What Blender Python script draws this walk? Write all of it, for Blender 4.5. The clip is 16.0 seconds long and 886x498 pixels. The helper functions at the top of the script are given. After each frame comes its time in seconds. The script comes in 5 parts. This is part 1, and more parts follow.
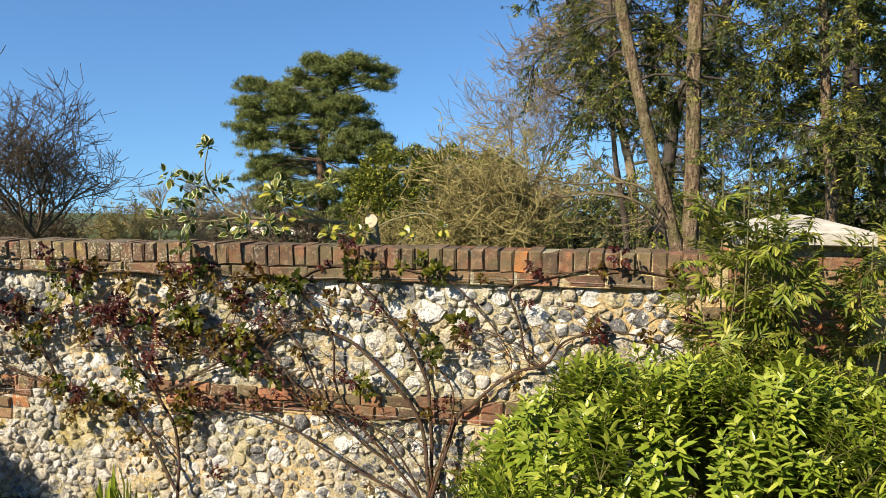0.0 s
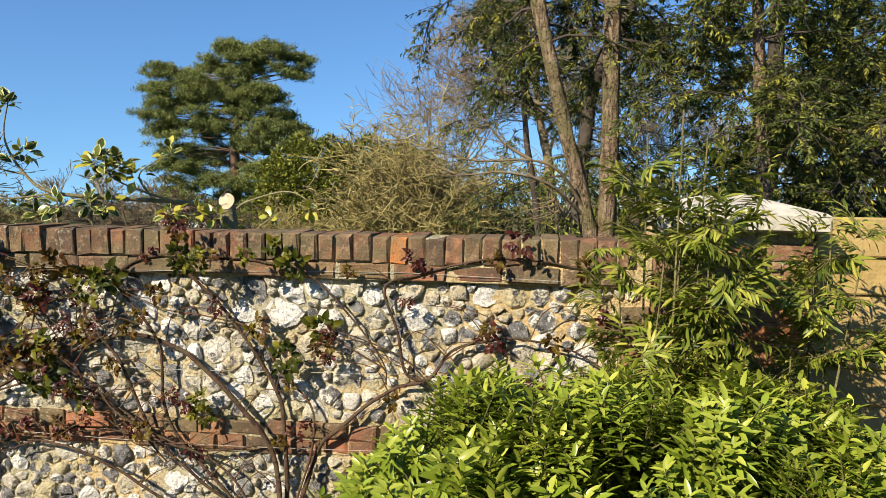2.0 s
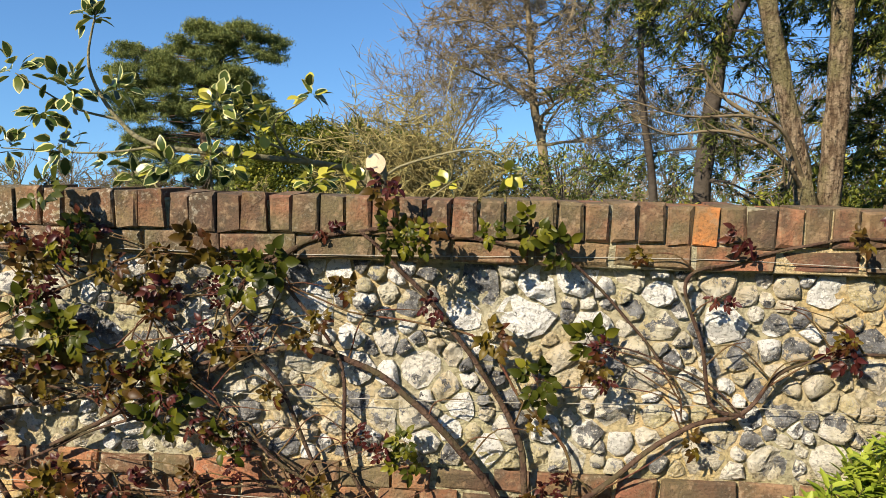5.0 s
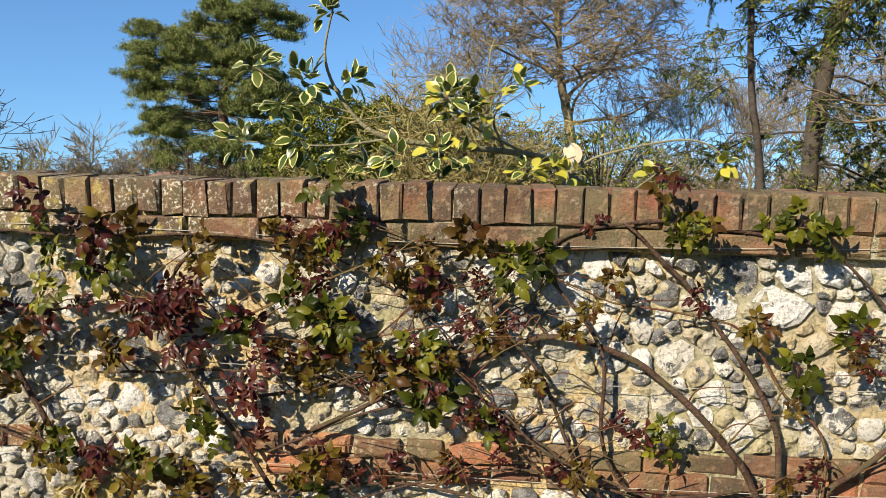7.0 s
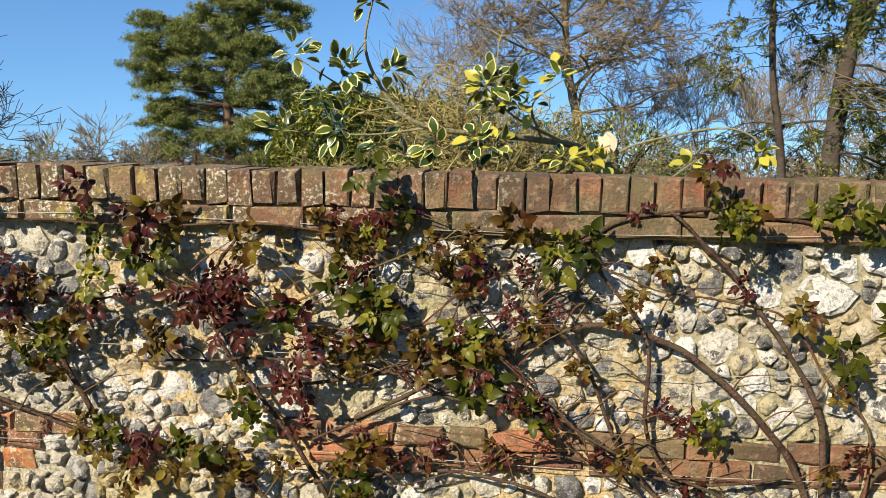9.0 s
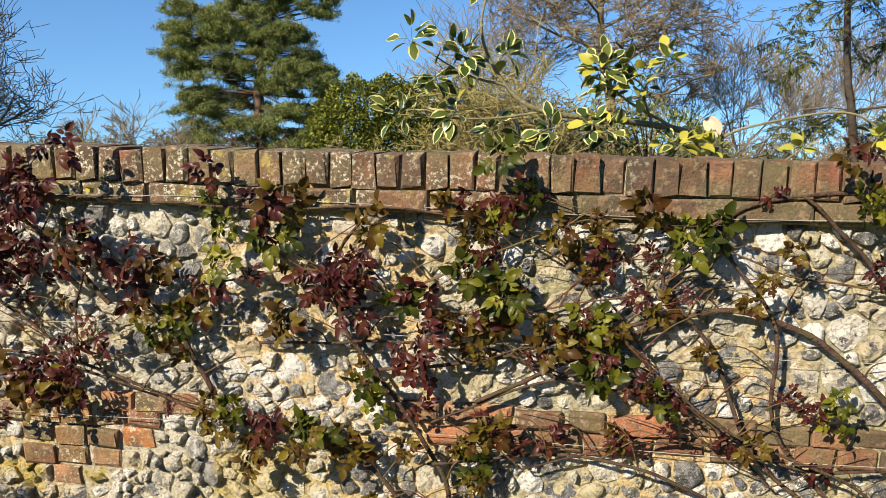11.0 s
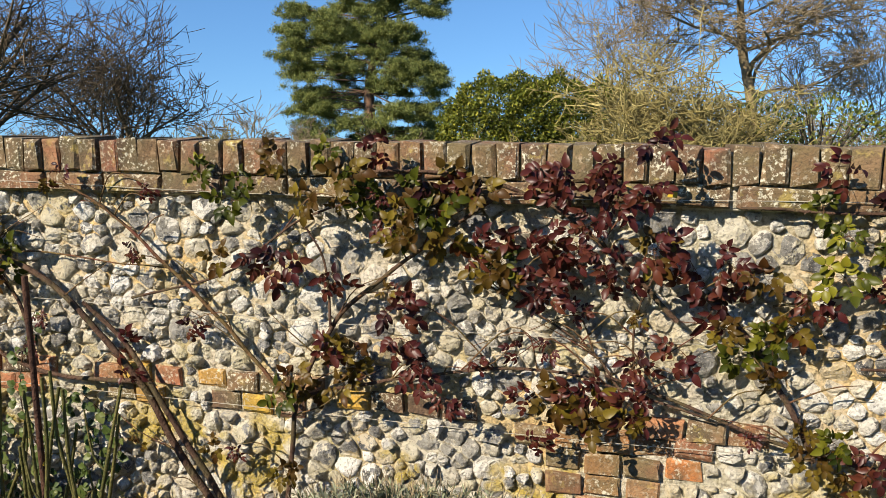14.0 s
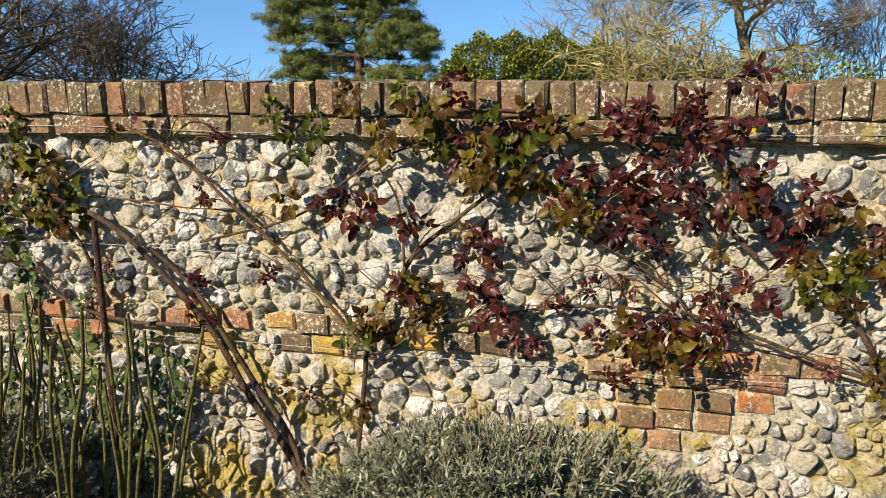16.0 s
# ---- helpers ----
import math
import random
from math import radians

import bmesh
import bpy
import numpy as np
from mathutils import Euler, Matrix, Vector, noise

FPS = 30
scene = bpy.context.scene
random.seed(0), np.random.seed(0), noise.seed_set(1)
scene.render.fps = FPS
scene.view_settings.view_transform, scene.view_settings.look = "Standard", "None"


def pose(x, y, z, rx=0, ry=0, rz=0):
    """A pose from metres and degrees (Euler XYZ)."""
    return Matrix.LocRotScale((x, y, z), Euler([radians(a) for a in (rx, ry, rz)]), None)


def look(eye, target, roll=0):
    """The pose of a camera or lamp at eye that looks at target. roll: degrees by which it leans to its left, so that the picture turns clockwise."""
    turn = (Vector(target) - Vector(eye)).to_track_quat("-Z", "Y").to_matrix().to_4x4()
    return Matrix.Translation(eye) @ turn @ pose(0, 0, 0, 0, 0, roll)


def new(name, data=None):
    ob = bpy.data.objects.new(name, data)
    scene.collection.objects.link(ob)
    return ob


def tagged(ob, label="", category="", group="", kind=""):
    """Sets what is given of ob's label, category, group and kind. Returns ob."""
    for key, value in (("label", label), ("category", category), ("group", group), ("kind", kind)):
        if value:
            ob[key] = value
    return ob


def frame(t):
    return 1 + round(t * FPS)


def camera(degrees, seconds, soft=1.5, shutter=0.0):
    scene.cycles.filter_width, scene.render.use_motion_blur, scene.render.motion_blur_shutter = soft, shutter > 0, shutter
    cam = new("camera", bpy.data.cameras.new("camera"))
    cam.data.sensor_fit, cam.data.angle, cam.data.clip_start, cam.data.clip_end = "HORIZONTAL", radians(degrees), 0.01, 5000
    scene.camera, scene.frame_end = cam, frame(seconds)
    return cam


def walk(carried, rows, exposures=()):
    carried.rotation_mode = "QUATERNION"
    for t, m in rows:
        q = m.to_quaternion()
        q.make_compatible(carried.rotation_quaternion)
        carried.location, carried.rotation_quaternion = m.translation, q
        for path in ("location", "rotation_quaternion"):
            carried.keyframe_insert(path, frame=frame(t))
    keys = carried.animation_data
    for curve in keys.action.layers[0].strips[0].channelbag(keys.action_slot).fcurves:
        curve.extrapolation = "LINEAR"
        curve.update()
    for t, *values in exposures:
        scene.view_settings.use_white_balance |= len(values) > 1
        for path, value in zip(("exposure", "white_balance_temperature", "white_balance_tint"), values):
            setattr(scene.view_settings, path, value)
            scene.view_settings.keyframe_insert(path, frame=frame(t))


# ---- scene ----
cam = camera(60.2, 16.0, 0.3)
METRES, EYE, TILT, LEAN, TURN = 5.9, 1.93, -4.97, -0.06, 12.68
ROWS = [
    (0.0, 0.0, 0.0, 0.0, 0.0, 0.0, -0.0),
    (0.5, 0.0169, 0.012, -0.002, -1.02, -0.06, -0.04),
    (1.0, 0.0336, 0.0341, -0.003, -2.4, -0.14, -0.11),
    (1.5, 0.0369, 0.0842, -0.0052, -4.08, -0.23, -0.18),
    (2.0, 0.0444, 0.1351, -0.0071, -5.8, -0.31, -0.3),
    (2.5, 0.0497, 0.1883, -0.0059, -7.25, -0.36, -0.41),
    (3.0, 0.0326, 0.2249, -0.0101, -8.22, -0.36, -0.49),
    (3.5, -0.009, 0.2561, -0.0106, -8.59, -0.4, -0.56),
    (4.0, -0.0409, 0.2879, -0.0179, -8.7, -0.5, -0.59),
    (4.5, -0.0667, 0.3184, -0.0171, -8.7, -0.68, -0.59),
    (5.0, -0.1083, 0.3206, -0.0161, -8.59, -1.04, -0.56),
    (7.5, -0.2472, 0.3323, -0.0089, -8.03, -3.0, -0.41),
    (8.0, -0.251, 0.3348, -0.0117, -7.96, -3.14, -0.37),
    (10.5, -0.2838, 0.3315, -0.0092, -6.93, -4.03, -0.44),
    (11.0, -0.3067, 0.3386, -0.0136, -6.04, -4.29, -0.46),
    (11.5, -0.3399, 0.3643, -0.0158, -4.98, -4.42, -0.46),
    (12.0, -0.3789, 0.3745, -0.0132, -3.84, -4.45, -0.46),
    (12.5, -0.4304, 0.3673, -0.0086, -2.71, -4.45, -0.42),
    (13.0, -0.4679, 0.37, -0.0127, -1.67, -4.44, -0.39),
    (13.5, -0.5185, 0.393, -0.0146, -0.63, -4.47, -0.32),
    (14.0, -0.5584, 0.4012, -0.0118, 0.35, -4.51, -0.23),
    (14.5, -0.601, 0.4041, -0.0057, 1.1, -4.59, -0.13),
    (15.0, -0.6184, 0.4204, -0.0154, 1.28, -4.78, -0.01),
    (15.5, -0.6199, 0.4205, -0.0175, 0.66, -5.47, 0.1),
    (16.0, -0.605, 0.3973, -0.0253, -0.6, -7.08, 0.17),
]
walk(cam, [(t, pose(0, 0, EYE, TILT, LEAN, TURN) @ pose(METRES * x, METRES * y, METRES * z, 90 + pitch, roll, yaw)) for t, x, y, z, yaw, pitch, roll in ROWS], [(0.0, 0.86), (16.0, 0.86)])

# ---- world and sun ----
SUN_WAY = Vector((0.76, 1.0, -0.84)).normalized()
world = bpy.data.worlds.new("sky")
scene.world = world
world.use_nodes = True
sky = world.node_tree.nodes.new("ShaderNodeTexSky")
sky.sky_type = "NISHITA"
sky.sun_disc = False
sky.sun_elevation = math.asin(-SUN_WAY.z)
sky.sun_rotation = math.atan2(-SUN_WAY.x, -SUN_WAY.y)
sky.air_density, sky.dust_density, sky.ozone_density, sky.altitude = 1.2, 0.0, 1.6, 300.0
# a very clear day: the haze band at the horizon is raised out of the sky
way, lift, unit = (world.node_tree.nodes.new(k) for k in ("ShaderNodeTexCoord", "ShaderNodeVectorMath", "ShaderNodeVectorMath"))
lift.operation, unit.operation = "ADD", "NORMALIZE"
lift.inputs[1].default_value = (0, 0, 0.14)
world.node_tree.links.new(way.outputs["Generated"], lift.inputs[0])
world.node_tree.links.new(lift.outputs[0], unit.inputs[0])
world.node_tree.links.new(unit.outputs[0], sky.inputs[0])
clear = world.node_tree.nodes.new("ShaderNodeMix")
clear.data_type, clear.blend_type = "RGBA", "MULTIPLY"
clear.inputs[0].default_value, clear.inputs[7].default_value = 1.0, (0.64, 0.97, 1.32, 1)
world.node_tree.links.new(sky.outputs[0], clear.inputs[6])
world.node_tree.links.new(clear.outputs[2], world.node_tree.nodes["Background"].inputs[0])
world.node_tree.nodes["Background"].inputs[1].default_value = 0.070
sun = new("sun", bpy.data.lights.new("sun", "SUN"))
sun.data.energy, sun.data.angle, sun.data.color = 5.0, radians(0.53), (1.0, 0.885, 0.71)
sun.matrix_world = look((0, -5, 12), Vector((0, -5, 12)) + SUN_WAY)

# ---- mesh helpers ----
rng = random.Random(7)


def link_mesh(me, name, parent=None, label=""):
    ob = new(name, me)
    if parent is not None:
        ob.parent = parent
    if label:
        ob["label"] = label
    return ob


class Geo:
    """Collects vertices, faces, material numbers and a tone (three numbers a vertex) for one mesh."""

    def __init__(self):
        self.v, self.f, self.m, self.c, self.s = [], [], [], [], []

    def add(self, verts, faces, mat=0, tone=(0.5, 0.5, 0.5), smooth=False):
        n = len(self.v)
        self.v += [tuple(p) for p in verts]
        self.f += [[n + i for i in q] for q in faces]
        self.m += [mat] * len(faces)
        self.s += [smooth] * len(faces)
        self.c += list(tone) if isinstance(tone, list) else [tone] * len(verts)

    def tube(self, pts, radii, n=6, mat=0, tone=(0.5, 0.5, 0.5), cap=True, lumpy=0.0):
        pts = [Vector(p) for p in pts]
        side, verts = None, []
        for i, p in enumerate(pts):
            d = (pts[min(i + 1, len(pts) - 1)] - pts[max(i - 1, 0)]).normalized()
            if side is None:
                side = d.orthogonal().normalized()
            side = (side - d * side.dot(d))
            side = side.normalized() if side.length > 1e-6 else d.orthogonal().normalized()
            up = d.cross(side)
            for k in range(n):
                a = 2 * math.pi * k / n
                r = radii[i] * (1 + lumpy * (noise.noise(p * 9 + side * math.cos(a) * 3 + up * math.sin(a) * 3)))
                verts.append(p + (side * math.cos(a) + up * math.sin(a)) * r)
        faces = []
        for i in range(len(pts) - 1):
            for k in range(n):
                a, b = i * n + k, i * n + (k + 1) % n
                faces.append((a, b, b + n, a + n))
        self.add(verts, faces, mat, tone, True)
        if cap:
            self.add(verts[-n:], [tuple(range(n))], mat, tone)

    def leaf(self, base, way, face, length, width, fold=0.25, droop=0.15, mat=0, tone=(0.5, 0.5, 0.5)):
        """A pointed leaf: a folded blade of eight faces along its midrib. The tone's third number is 0 on the midrib and 1 on the edge."""
        way = Vector(way).normalized()
        side = way.cross(Vector(face))
        side = side.normalized() if side.length > 1e-6 else way.orthogonal().normalized()
        up = side.cross(way)
        base = Vector(base)
        m = [base + way * (length * s) - up * (droop * length * s * s) for s in (0, 0.2, 0.5, 0.78, 1)]
        w = width / 2
        out = []
        for k, f in ((1, 0.78), (2, 1.0), (3, 0.66)):
            curl = up * fold * w * f
            out += [m[k] + side * w * f + curl, m[k] - side * w * f + curl]
        t = [(tone[0], tone[1], e) for e in (0.3, 0, 0, 0, 0.8, 1, 1, 1, 1, 1, 1)]
        faces = [(0, 1, 5), (0, 6, 1), (1, 2, 7, 5), (6, 8, 2, 1), (2, 3, 9, 7), (8, 10, 3, 2), (3, 4, 9), (10, 4, 3)]
        self.add([*m, *out], faces, mat, t, True)

    def mesh(self, name, mats):
        me = bpy.data.meshes.new(name)
        me.from_pydata(self.v, [], self.f)
        for m in mats:
            me.materials.append(m)
        me.polygons.foreach_set("material_index", self.m)
        me.polygons.foreach_set("use_smooth", self.s)
        at = me.attributes.new("tone", "FLOAT_COLOR", "POINT")
        at.data.foreach_set("color", [x for c in self.c for x in (*c, 1.0)])
        me.update()
        return me


def blades(name, base, way, length, width, mats, tones, tilt=None, bend=0.2):
    """A mesh of many small folded leaves, one quad each, from arrays of places, directions, lengths and widths."""
    n = len(base)
    base, way = np.asarray(base, float), np.asarray(way, float)
    way = way / (np.linalg.norm(way, axis=1, keepdims=True) + 1e-9)
    ref = np.random.RandomState(n).normal(size=(n, 3)) * 0.6 + np.array([0, 0, 1.0]) if tilt is None else tilt
    side = np.cross(way, ref)
    side /= np.linalg.norm(side, axis=1, keepdims=True) + 1e-9
    up = np.cross(side, way)
    length, width = np.asarray(length, float)[:, None], np.asarray(width, float)[:, None]
    mid = base + way * length * 0.5 - up * width * 0.15
    v = np.stack([base, mid + side * width / 2, base + way * length - up * length * bend, mid - side * width / 2], 1).reshape(-1, 3)
    me = bpy.data.meshes.new(name)
    me.vertices.add(4 * n)
    me.vertices.foreach_set("co", v.ravel())
    me.loops.add(4 * n)
    me.loops.foreach_set("vertex_index", np.arange(4 * n, dtype=np.int32))
    me.polygons.add(n)
    me.polygons.foreach_set("loop_start", np.arange(0, 4 * n, 4, dtype=np.int32))
    for m in mats:
        me.materials.append(m)
    c = np.ones((n, 4, 4))
    c[:, :, 0] = np.asarray(tones)[:, None]
    c[:, :, 1] = np.random.RandomState(n + 1).rand(n)[:, None]
    c[:, :, 2] = np.array([0.2, 1, 0.8, 1])
    at = me.attributes.new("tone", "FLOAT_COLOR", "POINT")
    at.data.foreach_set("color", c.ravel())
    me.update(calc_edges=True)
    return me


def box(x0, x1, y0, y1, z0, z1, bevel=0.004, jitter=0.0, r=rng):
    """A block with its four front edges chamfered and corners out of true; the front faces -y."""
    j = lambda: r.uniform(-jitter, jitter)
    b = bevel
    front = [(x0 + b + j(), y0 + j(), z0 + b + j()), (x1 - b + j(), y0 + j(), z0 + b + j()), (x1 - b + j(), y0 + j(), z1 - b + j()), (x0 + b + j(), y0 + j(), z1 - b + j())]
    mid = [(x0 + j(), y0 + b, z0 + j()), (x1 + j(), y0 + b, z0 + j()), (x1 + j(), y0 + b, z1 + j()), (x0 + j(), y0 + b, z1 + j())]
    back = [(x0, y1, z0), (x1, y1, z0), (x1, y1, z1), (x0, y1, z1)]
    f = [(0, 1, 2, 3)]
    for k in range(4):
        n = (k + 1) % 4
        f += [(4 + k, 4 + n, n, k), (8 + k, 8 + n, 4 + n, 4 + k)]
    return front + mid + back, f + [(11, 10, 9, 8)]


def smooth_line(pts, steps=6):
    """Points along a smooth curve through the given ones."""
    p = [Vector(q) for q in pts]
    p = [p[0] * 2 - p[1]] + p + [p[-1] * 2 - p[-2]]
    out = []
    for i in range(1, len(p) - 2):
        for s in range(steps):
            t = s / steps
            out.append(0.5 * (2 * p[i] + (p[i + 1] - p[i - 1]) * t + (2 * p[i - 1] - 5 * p[i] + 4 * p[i + 1] - p[i + 2]) * t * t + (3 * p[i] - p[i - 1] - 3 * p[i + 1] + p[i + 2]) * t ** 3))
    return out + [p[-2]]


def empty(name, at, label, category, group="", kind=""):
    ob = new(name)
    ob.location = at
    ob.empty_display_size = 0.1
    return tagged(ob, label, category, group, kind)


def under(ob, parent):
    """Makes ob, whose mesh is in world places, a part of parent."""
    ob.parent = parent
    base = parent.location.copy() if parent.parent is None else Vector((0, 0, 0))
    ob.matrix_parent_inverse = Matrix.Translation(base).inverted()
    return ob

# ---- materials ----
class Nodes:
    def __init__(self, name, rough=0.8, spec=0.3):
        self.mat = bpy.data.materials.new(name)
        self.mat.use_nodes = True
        self.t = self.mat.node_tree
        self.out = self.t.nodes["Principled BSDF"]
        self.out.inputs["Roughness"].default_value = rough
        self.out.inputs["Specular IOR Level"].default_value = spec
        self.place = self.t.nodes.new("ShaderNodeNewGeometry").outputs["Position"]

    def set(self, node, slot, value):
        if hasattr(value, "is_linked"):
            self.t.links.new(value, node.inputs[slot])
        else:
            node.inputs[slot].default_value = value

    def noise(self, scale, detail=4, vec=None, out=0, rough=0.55):
        n = self.t.nodes.new("ShaderNodeTexNoise")
        self.set(n, "Vector", self.place if vec is None else vec)
        n.inputs["Scale"].default_value, n.inputs["Detail"].default_value, n.inputs["Roughness"].default_value = scale, detail, rough
        return n.outputs[out]

    def cells(self, scale):
        n = self.t.nodes.new("ShaderNodeTexVoronoi")
        self.set(n, "Vector", self.place)
        n.inputs["Scale"].default_value = scale
        return n.outputs["Distance"]

    def ramp(self, fac, *stops):
        n = self.t.nodes.new("ShaderNodeValToRGB")
        self.set(n, 0, fac)
        e = n.color_ramp.elements
        while len(e) < len(stops):
            e.new(0.5)
        for el, (p, c) in zip(e, stops):
            el.position = p
            el.color = (*c, 1) if isinstance(c, tuple) else (c, c, c, 1)
        return n.outputs[0]

    def mix(self, fac, a, b, kind="MIX"):
        n = self.t.nodes.new("ShaderNodeMix")
        n.data_type, n.blend_type = "RGBA", kind
        for slot, v in ((0, fac), (6, a), (7, b)):
            self.set(n, slot, (*v, 1) if isinstance(v, tuple) else v)
        return n.outputs[2]

    def math(self, op, a, b=0.0):
        n = self.t.nodes.new("ShaderNodeMath")
        n.operation = op
        self.set(n, 0, a), self.set(n, 1, b)
        return n.outputs[0]

    def tone(self):
        a = self.t.nodes.new("ShaderNodeAttribute")
        a.attribute_name = "tone"
        s = self.t.nodes.new("ShaderNodeSeparateColor")
        self.t.links.new(a.outputs["Color"], s.inputs[0])
        return s.outputs

    def axis(self, k):
        s = self.t.nodes.new("ShaderNodeSeparateXYZ")
        self.t.links.new(self.place, s.inputs[0])
        return s.outputs[k]

    def chance(self):
        return self.t.nodes.new("ShaderNodeObjectInfo").outputs["Random"]

    def island(self):
        return self.t.nodes.new("ShaderNodeNewGeometry").outputs["Random Per Island"]

    def done(self, colour, bump=None, strength=0.4, dist=0.01, rough=None, through_light=0.0):
        self.set(self.out, "Base Color", (*colour, 1) if isinstance(colour, tuple) else colour)
        if rough is not None:
            self.set(self.out, "Roughness", rough)
        if bump is not None:
            b = self.t.nodes.new("ShaderNodeBump")
            b.inputs["Strength"].default_value, b.inputs["Distance"].default_value = strength, dist
            self.set(b, "Height", bump)
            self.t.links.new(b.outputs[0], self.out.inputs["Normal"])
        if through_light:
            tr, ms = self.t.nodes.new("ShaderNodeBsdfTranslucent"), self.t.nodes.new("ShaderNodeMixShader")
            self.set(tr, 0, (*colour, 1) if isinstance(colour, tuple) else colour)
            ms.inputs[0].default_value = through_light
            self.t.links.new(self.out.outputs[0], ms.inputs[1])
            self.t.links.new(tr.outputs[0], ms.inputs[2])
            self.t.links.new(ms.outputs[0], self.t.nodes["Material Output"].inputs[0])
        return self.mat


def lime(n, colour, amount=1.0):
    """Old limewash and pale lichen that cling to the western stretch of the wall."""
    west = n.ramp(n.math("MULTIPLY", n.axis(0), -0.2), (0.50, 0.08), (0.72, 0.78))
    patch = n.ramp(n.noise(3.4, 5, rough=0.7), (0.42, 0.0), (0.55, 1.0))
    colour = n.mix(n.math("MULTIPLY", patch, n.math("MULTIPLY", west, amount)), colour, n.mix(n.noise(30, 4), (0.80, 0.76, 0.66), (0.55, 0.50, 0.40)))
    low = n.ramp(n.axis(2), (0.55, 1.3), (0.90, 0.08))
    gold = n.math("MULTIPLY", n.ramp(n.noise(3.0, 4, rough=0.6), (0.54, 0.0), (0.60, 1.0)), n.math("MULTIPLY", west, low))
    return n.mix(gold, colour, (0.55, 0.42, 0.10))


def flint_material():
    n = Nodes("flint", 0.45, 0.4)
    t = n.tone()
    cortex = n.mix(n.ramp(n.noise(24, 5), (0.35, 0.0), (0.66, 1.0)), (0.86, 0.81, 0.68), (0.50, 0.44, 0.31))
    cortex = n.mix(n.ramp(n.noise(4.5, 4), (0.44, 0.0), (0.60, 0.85)), cortex, (0.56, 0.48, 0.24))
    cortex = n.mix(n.ramp(n.noise(2.3, 3), (0.46, 0.0), (0.62, 0.6)), cortex, (0.66, 0.48, 0.25))
    core = n.mix(n.ramp(n.noise(34, 5), (0.36, 0.0), (0.66, 1.0)), (0.045, 0.046, 0.052), (0.33, 0.33, 0.33))
    warp = n.math("MULTIPLY", n.math("SUBTRACT", n.noise(19, 5, rough=0.6), 0.5), 4.6)
    edge = n.math("ADD", n.math("MULTIPLY", t[2], 0.3), warp)
    mask = n.ramp(n.math("SUBTRACT", edge, t[0]), (0.0, 1.0), (0.10, 0.0))
    whole = n.mix(n.ramp(t[1], (0.45, 0.0), (0.85, 0.9)), cortex, (0.90, 0.88, 0.83))
    colour = lime(n, n.mix(mask, whole, core), 0.6)
    colour = n.mix(n.ramp(n.noise(95, 5, rough=0.65), (0.53, 0.0), (0.62, 0.65)), colour, (0.14, 0.115, 0.075))
    colour = n.mix(n.ramp(n.noise(190, 4), (0.56, 0.0), (0.68, 0.7)), colour, (0.72, 0.68, 0.58))
    rough = n.ramp(mask, (0.0, 0.8), (1.0, 0.36))
    return n.done(colour, n.noise(70, 9, rough=0.7), 1.0, 0.028, rough)


def mortar_material():
    n = Nodes("lime_mortar", 0.95, 0.1)
    a = n.mix(n.ramp(n.noise(1.1, 4), (0.44, 0.0), (0.56, 0.95)), (0.52, 0.47, 0.31), (0.76, 0.54, 0.25))
    a = n.mix(n.ramp(n.noise(3.1, 5), (0.5, 0.0), (0.66, 0.8)), a, (0.47, 0.43, 0.22))
    a = lime(n, a)
    a = n.mix(n.ramp(n.noise(75, 5), (0.46, 0.0), (0.64, 0.7)), a, (0.20, 0.165, 0.10))
    a = n.mix(n.ramp(n.noise(22, 5), (0.55, 0.0), (0.7, 0.5)), a, (0.60, 0.55, 0.43))
    return n.done(a, n.noise(45, 9, rough=0.7), 1.0, 0.03)


def brick_material(name, tints, lichen=1.0, wear=1.0):
    n = Nodes(name, 0.9, 0.2)
    base = n.ramp(n.chance(), *tints)
    base = n.mix(n.ramp(n.noise(14, 5), (0.42, 0.0), (0.62, 0.8 * wear)), base, (0.075, 0.058, 0.038))
    base = n.mix(n.ramp(n.noise(4.3, 4), (0.44, 0.0), (0.60, 0.7 * wear)), base, (0.15, 0.125, 0.062))
    base = n.mix(n.ramp(n.noise(150, 3), (0.5, 0.0), (0.7, 0.55)), base, (0.05, 0.04, 0.03))
    base = n.mix(n.ramp(n.noise(40, 5), (0.54, 0.0), (0.66, 0.6)), base, (0.28, 0.19, 0.11))
    west = n.ramp(n.math("MULTIPLY", n.axis(0), -0.2), (0.34, 0.16), (0.60, 1.15))
    spots = n.ramp(n.noise(80, 5, rough=0.65), (0.53, 0.0), (0.62, 0.85))
    patch = n.ramp(n.noise(7, 3), (0.42, 0.0), (0.6, 1.0))
    base = n.mix(n.math("MULTIPLY", n.math("MULTIPLY", spots, patch), n.math("MULTIPLY", west, lichen)), base, (0.58, 0.55, 0.43))
    gold = n.ramp(n.noise(16, 4, rough=0.65), (0.60, 0.0), (0.68, 0.7))
    base = n.mix(n.math("MULTIPLY", gold, n.math("MULTIPLY", west, 0.6 * lichen)), base, (0.46, 0.36, 0.10))
    return n.done(base, n.noise(110, 7, rough=0.6), 0.6, 0.010)


def leaf_material(name, a, b, c, rough=0.4, light=0.25, edge=None, spec=0.4):
    n = Nodes(name, rough, spec)
    t = n.tone()
    colour = n.ramp(t[0], (0.0, a), (0.5, b), (1.0, c))
    colour = n.mix(n.math("MULTIPLY", t[1], 0.5), colour, tuple(x * 0.55 for x in b))
    if edge:
        colour = n.mix(n.ramp(n.math("ADD", t[2], n.math("MULTIPLY", n.noise(60, 2), 0.5)), (0.92, 0.0), (1.0, 1.0)), colour, edge)
    return n.done(colour, None, through_light=light)


